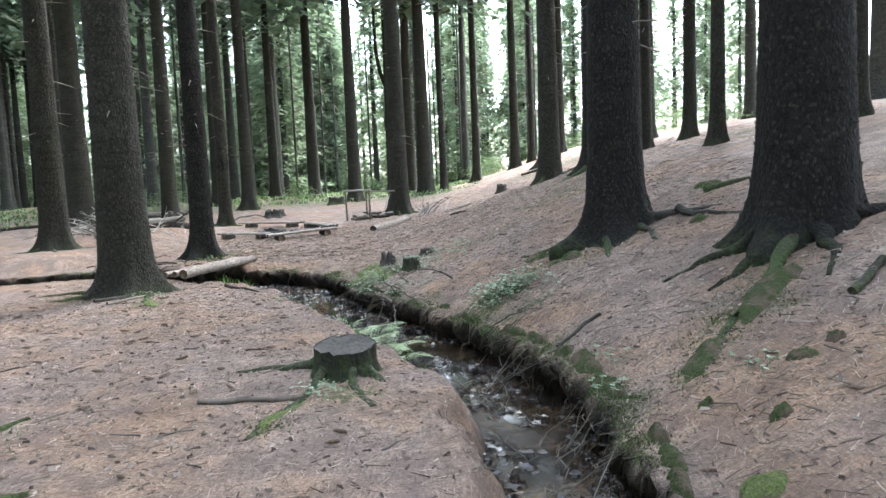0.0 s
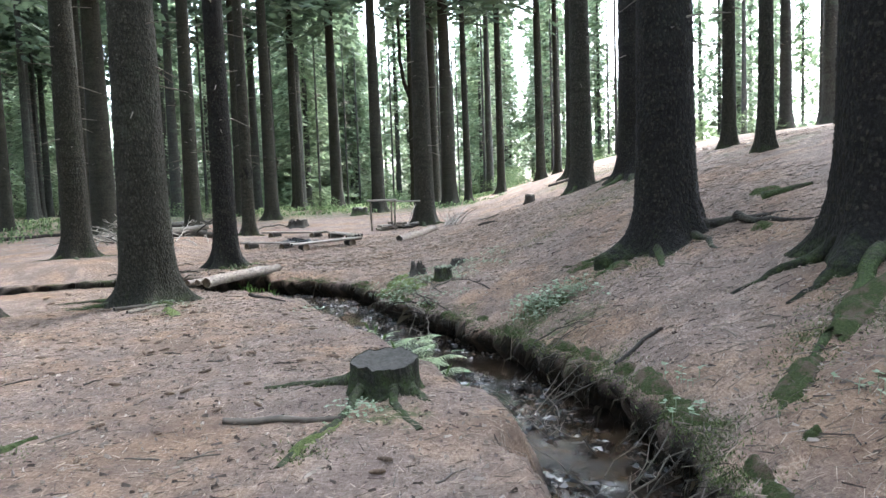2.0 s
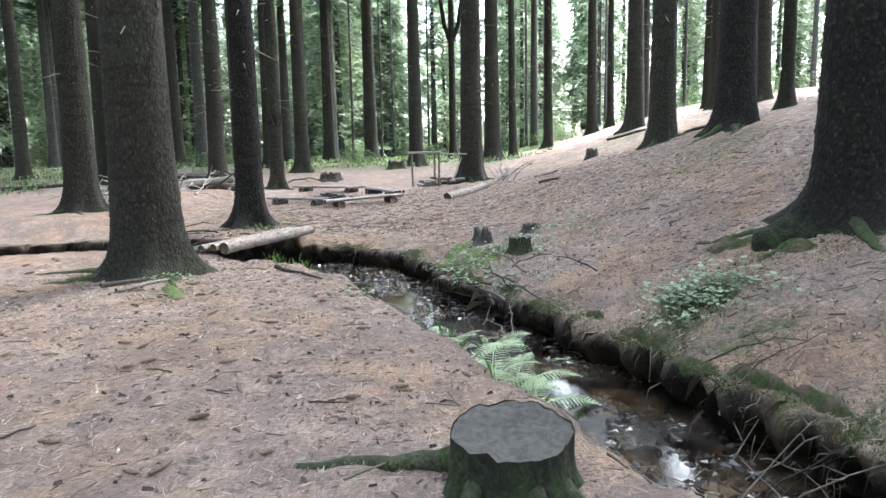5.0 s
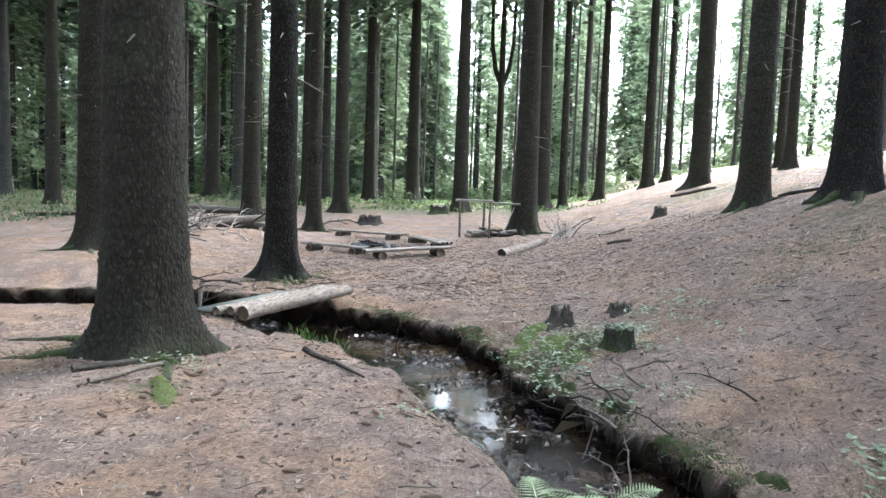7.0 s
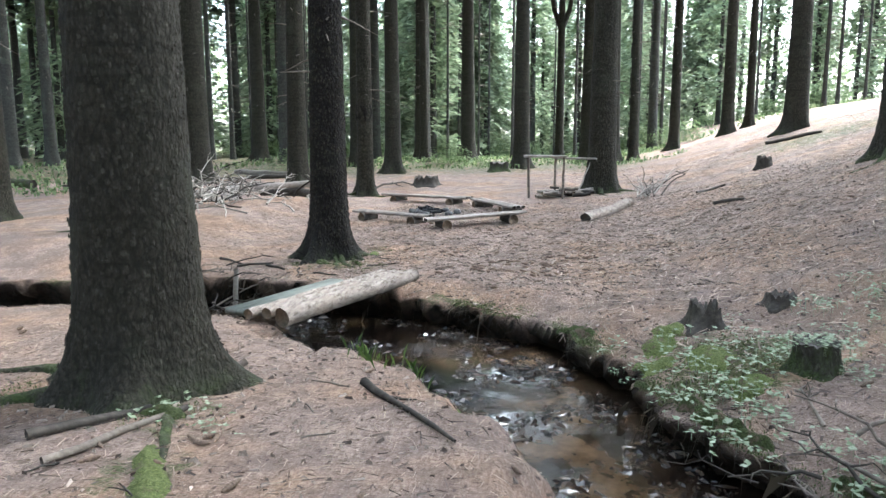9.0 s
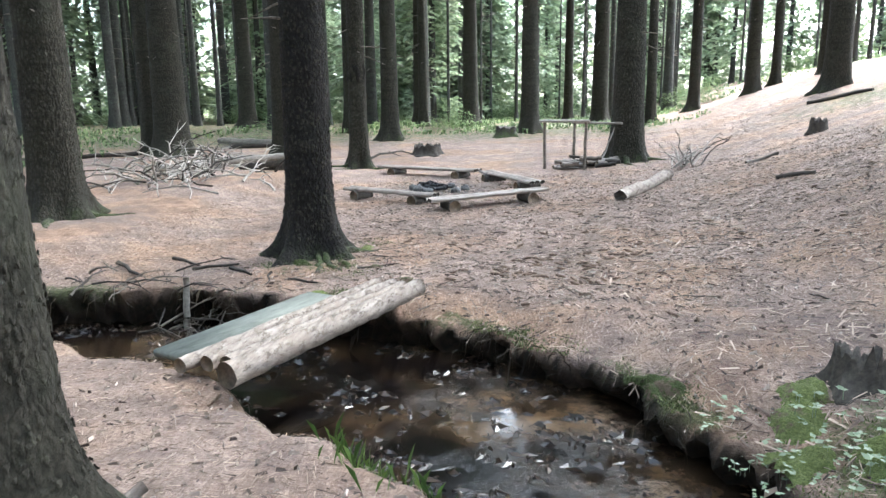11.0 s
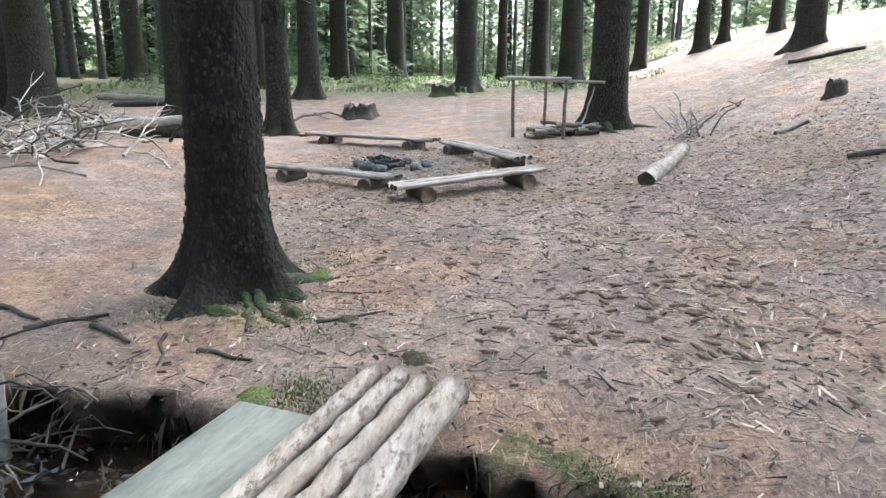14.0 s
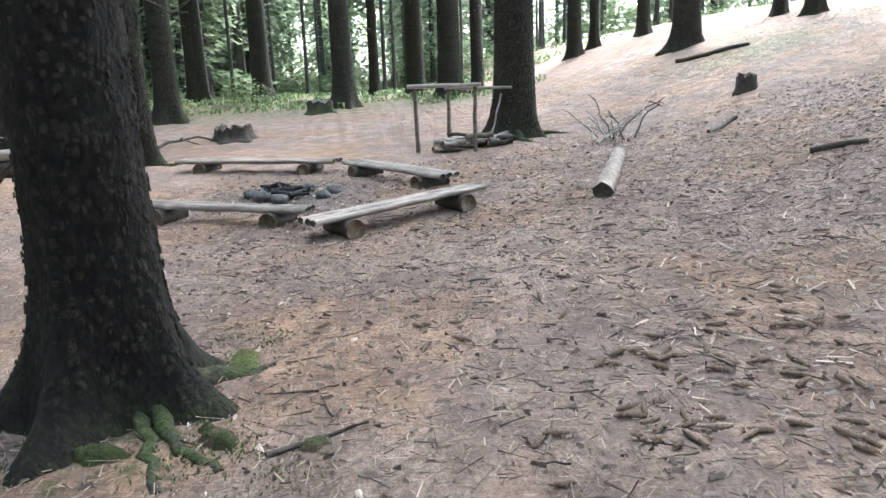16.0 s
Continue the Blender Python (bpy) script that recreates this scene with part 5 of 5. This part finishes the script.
# ---- litter ----
def cone_mesh(seed):
    rnd = random.Random(seed)
    bm = bmesh.new()
    n, seg = 13, 8
    loops = []
    for j in range(n + 1):
        t = j / n
        r = 0.017 * math.sin(math.pi * min(0.97, 0.12 + 0.85 * t)) ** 0.6 * (1.05 if j % 2 else 0.95)
        loops.append([bm.verts.new((0.11 * (t - 0.5), math.cos(6.283 * (k + 0.5 * (j % 2)) / seg) * r, math.sin(6.283 * (k + 0.5 * (j % 2)) / seg) * r + 0.014)) for k in range(seg)])
    for q, w in zip(loops, loops[1:]):
        for k in range(seg):
            bm.faces.new((q[k], q[(k + 1) % seg], w[(k + 1) % seg], w[k]))
    bm.faces.new(loops[0][::-1])
    bm.faces.new(loops[-1])
    return mesh_of(bm, CONE, False, "cone")


def on_land(x, y):
    u, half = brook_offset(np.array([x]), np.array([y]))
    return abs(u[0]) > half[0] + 0.15


CONE_HEAPS = [(-2.95, 16.0), (-3.4, 15.3), (-2.34, 15.65), (-3.0, 15.35), (-2.7, 15.8), (-2.0, 16.2), (-2.5, 15.1)]
CONES = [cone_mesh(90 + i) for i in range(2)]
for k in range(290):
    if k < 120:
        hx, hy = CONE_HEAPS[k % len(CONE_HEAPS)]
        x, y = (rng.gauss(hx, 0.13), rng.gauss(hy, 0.1)) if k % 2 else (rng.gauss(-2.2, 1.2), rng.gauss(16.3, 1.2))
    elif k < 210:
        x, y = rng.uniform(-4.5, -0.6), rng.uniform(2.2, 10)
    else:
        x, y = rng.uniform(-7, 2.5), rng.uniform(3, 20)
    if not on_land(x, y):
        continue
    c = new("spruce_cone", CONES[k % 2])
    c.matrix_world = pose(x, y, height(x, y) + 0.006, 0, rng.uniform(-12, 12), rng.uniform(0, 360)) @ Matrix.Diagonal((rng.uniform(0.75, 1.1), 0.8, 0.8, 1))
    tagged(c, "brown spruce cone lying on the needles", "cone", "spruce cones on the ground")

TWIGS = []
for k in range(6):
    bm = bmesh.new()
    rnd = random.Random(110 + k)
    l = rnd.uniform(0.14, 0.3)
    line = bent((-l / 2, 0, 0.008), (l / 2, 0, 0.012), 5, 0.004, 0.008, rnd)
    tube(bm, line, [0.007, 0.007, 0.006, 0.005, 0.003], 5, 0.1, rnd)
    if k % 2:
        tube(bm, [line[2], line[2] + Vector((0.05, 0.04, 0.01)), line[2] + Vector((0.1, 0.07, 0.005))], [0.005, 0.004, 0.002], 4, 0, rnd)
    TWIGS.append(mesh_of(bm, [TWIG, DARK_WOOD, TWIG][k % 3], True, "twig"))
for k in range(290):
    if k < 130:
        x, y = rng.uniform(-5, 0.5), rng.uniform(14.2, 20)
    elif k < 200:
        x, y = rng.uniform(-5, 0), rng.uniform(2.5, 11)
    else:
        x, y = rng.uniform(0.9, 4), rng.uniform(3, 14)
    if not on_land(x, y):
        continue
    c = new("twig", TWIGS[rng.randrange(6)])
    c.matrix_world = pose(x, y, height(x, y) + 0.004, rng.uniform(-8, 8), rng.uniform(-6, 6), rng.uniform(0, 360)) @ Matrix.Scale(rng.uniform(0.45, 1.0), 4)
    tagged(c, "short dead twig lying on the needles", "twig", "twigs on the ground")


def litter(name, label, category, material, count, size, aspect, seed, region, lift=0.006):
    """Countless fallen needles, bark flakes or dry leaves lying on the ground."""
    rnd = np.random.RandomState(seed)
    n = count
    x = region[0] + (region[1] - region[0]) * rnd.rand(n)
    y = region[2] + (region[3] - region[2]) * rnd.rand(n) ** 1.0
    u, half = brook_offset(x, y)
    keep = np.abs(u) > half + 0.02
    x, y = x[keep], y[keep]
    n = len(x)
    a = rnd.rand(n) * 2 * np.pi
    l = size[0] + (size[1] - size[0]) * rnd.rand(n) ** 2
    w = l * aspect * (0.6 + 0.8 * rnd.rand(n))
    bend = l * 0.25 * (rnd.rand(n) - 0.5)
    dx, dy = np.cos(a) * l / 2, np.sin(a) * l / 2
    sx, sy = -np.sin(a) * w / 2, np.cos(a) * w / 2
    corners = []
    for i, j in ((-1, -1), (1, -1), (1, 1), (-1, 1)):
        px, py = x + dx * i + sx * j, y + dy * i + sy * j
        corners.append(np.stack([px, py, land(px, py) + lift + lift * rnd.rand(n) + np.where(i > 0, np.abs(bend), 0)], 1))
    verts = np.stack(corners, 1).reshape(-1, 3)
    me = bpy.data.meshes.new(name)
    me.from_pydata(verts.tolist(), [], np.arange(4 * n).reshape(-1, 4).tolist())
    me.materials.append(material)
    return tagged(new(name, me), label, category, kind="stuff")


NEEDLE_LITTER = leaf_material("fallen_needles", (0.08, 0.052, 0.04), (0.56, 0.43, 0.33), 0.05)
DARK_LITTER = leaf_material("bark_flake", (0.03, 0.02, 0.016), (0.13, 0.09, 0.07), 0.02)
TWIG_LITTER = leaf_material("dry_twig_litter", (0.05, 0.037, 0.03), (0.36, 0.29, 0.235), 0.02)
litter("fallen_needles", "brown fallen spruce needles and fine twigs", "litter", NEEDLE_LITTER, 75000, (0.02, 0.09), 0.04, 1, (-6.5, 4.0, 1.8, 12.5))
litter("fallen_needles", "brown fallen spruce needles and fine twigs", "litter", NEEDLE_LITTER, 75000, (0.02, 0.1), 0.045, 2, (-8, 3.5, 12.5, 22))
litter("fallen_needles", "brown fallen spruce needles and fine twigs", "litter", NEEDLE_LITTER, 26000, (0.04, 0.16), 0.08, 6, (-3, 8, 12, 32))
litter("bark_flakes", "dark bark flakes and twigs on the hill", "litter", DARK_LITTER, 8000, (0.03, 0.09), 0.2, 7, (-2, 8, 9, 32))
litter("bark_flakes", "small dark bark flakes on the needle litter", "litter", DARK_LITTER, 14000, (0.012, 0.05), 0.28, 3, (-8, 4.0, 1.8, 23))
litter("fine_twigs", "thin dry spruce twigs scattered on the needles", "litter", TWIG_LITTER, 4200, (0.04, 0.16), 0.018, 11, (-5.5, 1.5, 13.8, 20), 0.012)
litter("fine_twigs", "thin dry spruce twigs scattered on the needles", "litter", TWIG_LITTER, 4200, (0.05, 0.18), 0.022, 12, (0.6, 4.5, 2, 12), 0.012)
litter("fine_twigs", "thin dry spruce twigs scattered on the needles", "litter", TWIG_LITTER, 2600, (0.04, 0.14), 0.022, 13, (-6, 0.3, 2, 12), 0.01)
litter("dry_leaves", "scattered dry brown leaves and chips", "litter", DRY_LEAF, 6000, (0.012, 0.04), 0.4, 4, (-6, 3.0, 13.5, 24), 0.01)


def bank_roots():
    """Fine roots, needles and sods that hang over the edges of the brook's banks."""
    rnd = random.Random(140)
    n = 3000
    seg = np.array([rnd.randrange(1, 16) for _ in range(n)])
    f = np.array([rnd.random() for _ in range(n)])
    d = BROOK[seg + 1] - BROOK[seg]
    p = BROOK[seg] + d * f[:, None]
    d = d / np.linalg.norm(d, axis=1)[:, None]
    hand = np.array([1 if rnd.random() < 0.72 else -1 for _ in range(n)])
    off = hand * (BROOK_HALF[seg] + np.array([rnd.uniform(-0.2, 0.06) for _ in range(n)]))
    xs, ys = p[:, 0] + d[:, 1] * off, p[:, 1] - d[:, 0] * off
    verts, faces = [], []
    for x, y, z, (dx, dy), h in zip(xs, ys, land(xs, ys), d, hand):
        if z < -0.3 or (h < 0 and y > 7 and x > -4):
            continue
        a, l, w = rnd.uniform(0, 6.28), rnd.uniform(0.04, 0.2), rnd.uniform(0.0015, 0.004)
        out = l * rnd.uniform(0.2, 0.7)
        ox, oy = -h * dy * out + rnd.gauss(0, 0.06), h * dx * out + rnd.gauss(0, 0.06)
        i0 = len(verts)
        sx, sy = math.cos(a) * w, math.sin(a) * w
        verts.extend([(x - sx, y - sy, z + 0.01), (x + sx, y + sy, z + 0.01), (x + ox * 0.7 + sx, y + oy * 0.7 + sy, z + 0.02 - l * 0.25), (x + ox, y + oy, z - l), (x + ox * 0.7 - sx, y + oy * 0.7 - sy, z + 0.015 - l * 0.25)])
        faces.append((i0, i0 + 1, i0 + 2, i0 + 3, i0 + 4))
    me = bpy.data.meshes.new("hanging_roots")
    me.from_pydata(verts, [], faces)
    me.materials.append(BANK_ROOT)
    return tagged(new("hanging_roots", me), "fine dark roots and moss hanging over the brook's banks", "roots", kind="stuff")


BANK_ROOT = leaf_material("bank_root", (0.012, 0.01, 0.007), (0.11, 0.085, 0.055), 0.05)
bank_roots()


def chips():
    """Countless small chips, scales and broken twig ends, each a little wedge."""
    rnd = np.random.RandomState(9)
    n = 13000
    x = np.concatenate([rnd.uniform(-6.0, 2.5, n // 2), rnd.uniform(-5.5, 3.5, n // 2)])
    y = np.concatenate([rnd.uniform(14.0, 23.0, n // 2), rnd.uniform(1.8, 14.0, n // 2)])
    u, half = brook_offset(x, y)
    keep = np.abs(u) > half + 0.1
    x, y = x[keep], y[keep]
    n = len(x)
    a = rnd.rand(n) * 6.283
    l = 0.01 + np.where(y > 13.5, 0.026, 0.022) * rnd.rand(n) ** 2
    w = l * (0.12 + 0.25 * rnd.rand(n))
    h = 0.006 + 0.012 * rnd.rand(n)
    z = land(x, y)
    c, s = np.cos(a), np.sin(a)
    ring = []
    for i, j, k in ((-1, -1, 0), (1, -1, 0), (1, 1, 0), (-1, 1, 0), (-0.8, 0, 1), (0.8, 0.1, 1)):
        ring.append(np.stack([x + c * l * i - s * w * j, y + s * l * i + c * w * j, z + 0.002 + h * k * (1 + 0.6 * i * rnd.rand(n))], 1))
    verts = np.stack(ring, 1).reshape(-1, 3)
    base = (np.arange(n) * 6)[:, None]
    faces = []
    for f in ((0, 1, 5, 4), (2, 3, 4, 5)):
        faces += (base + np.array(f)).tolist()
    for f in ((1, 2, 5), (3, 0, 4)):
        faces += (base + np.array(f)).tolist()
    me = bpy.data.meshes.new("wood_chips")
    me.from_pydata(verts.tolist(), [], faces)
    me.materials.append(CHIP)
    return tagged(new("wood_chips", me), "small wood chips and cone scales on the needles", "litter", kind="stuff")


CHIP = leaf_material("wood_chip", (0.05, 0.034, 0.026), (0.5, 0.41, 0.34), 0.02)
chips()


def brook_debris():
    """Sodden leaves, mud clots and bits of bark that lie in the shallow water."""
    rnd = random.Random(171)
    verts, faces = [], []
    for _ in range(9000):
        i = rnd.randrange(1, 17)
        f = rnd.random()
        p = BROOK[i] + (BROOK[i + 1] - BROOK[i]) * f
        d = (BROOK[i + 1] - BROOK[i]) / np.linalg.norm(BROOK[i + 1] - BROOK[i])
        off = rnd.uniform(-1, 1) * (BROOK_HALF[i] + 0.1)
        x, y = p[0] + d[1] * off, p[1] - d[0] * off
        if noise.noise((x * 1.7, y * 1.7, 3.0)) + 0.5 * noise.noise((x * 5.1, y * 5.1, 1.0)) < -0.12 + 0.2 * (1 - abs(off) / 0.6):
            continue
        a, l = rnd.uniform(0, 6.28), 0.015 + 0.065 * rnd.random() ** 2
        w, h = l * rnd.uniform(0.2, 0.6), rnd.uniform(0.004, 0.026)
        c, s = math.cos(a), math.sin(a)
        i0 = len(verts)
        for q, r, t in ((-1, 0, 0), (-0.2, -1, 0), (1, -0.2, 0), (0.3, 1, 0), (rnd.uniform(-0.4, 0.4), rnd.uniform(-0.4, 0.4), 1)):
            verts.append((x + c * l * q - s * w * r, y + s * l * q + c * w * r, WATER_Z - 0.003 + h * t + 0.006 * rnd.random()))
        faces += [(i0, i0 + 1, i0 + 4), (i0 + 1, i0 + 2, i0 + 4), (i0 + 2, i0 + 3, i0 + 4), (i0 + 3, i0, i0 + 4)]
    me = bpy.data.meshes.new("brook_debris")
    me.from_pydata(verts, [], faces)
    me.materials.append(WET_LEAF)
    return tagged(new("brook_debris", me), "sodden dark leaves and mud clots in the brook", "debris", kind="stuff")


WET_LEAF = leaf_material("wet_leaf", (0.007, 0.0055, 0.005), (0.06, 0.04, 0.027), 0.02)
WET_LEAF.node_tree.nodes["Principled BSDF"].inputs["Roughness"].default_value = 0.22
WET_LEAF.node_tree.nodes["Principled BSDF"].inputs["Specular IOR Level"].default_value = 0.5
brook_debris()


def distant_woods():
    """The edge of the woods far beyond the glade."""
    rnd = random.Random(160)
    verts, faces = [], []
    for _ in range(26000):
        an = rnd.uniform(-1.25, 0.75)
        r = rnd.uniform(82, 105)
        x, y = -4 + math.sin(an) * r, math.cos(an) * r
        top = 14 + 8 * noise.noise((an * 11, 0.5, 0.2)) - 7 * max(0, an - 0.25)
        z = 1.0 + max(1.0, top) * rnd.random() ** 1.3
        a, l = rnd.uniform(0, 6.28), rnd.uniform(0.5, 1.3)
        tilt = rnd.uniform(-0.8, 0.3)
        dx, dy, dz = math.cos(a) * l, math.sin(a) * l, tilt * l
        i = len(verts)
        verts.extend([(x, y, z), (x + dx * 0.5 - dy * 0.35, y + dy * 0.5 + dx * 0.35, z + dz * 0.4), (x + dx, y + dy, z + dz), (x + dx * 0.5 + dy * 0.35, y + dy * 0.5 - dx * 0.35, z + dz * 0.6)])
        faces.append((i, i + 1, i + 2, i + 3))
    me = bpy.data.meshes.new("distant_woods")
    me.from_pydata(verts, [], faces)
    me.materials.append(SUN_HAZED_LEAF)
    return tagged(new("distant_woods", me), "pale green edge of distant woods", "woods", kind="stuff")


distant_woods()
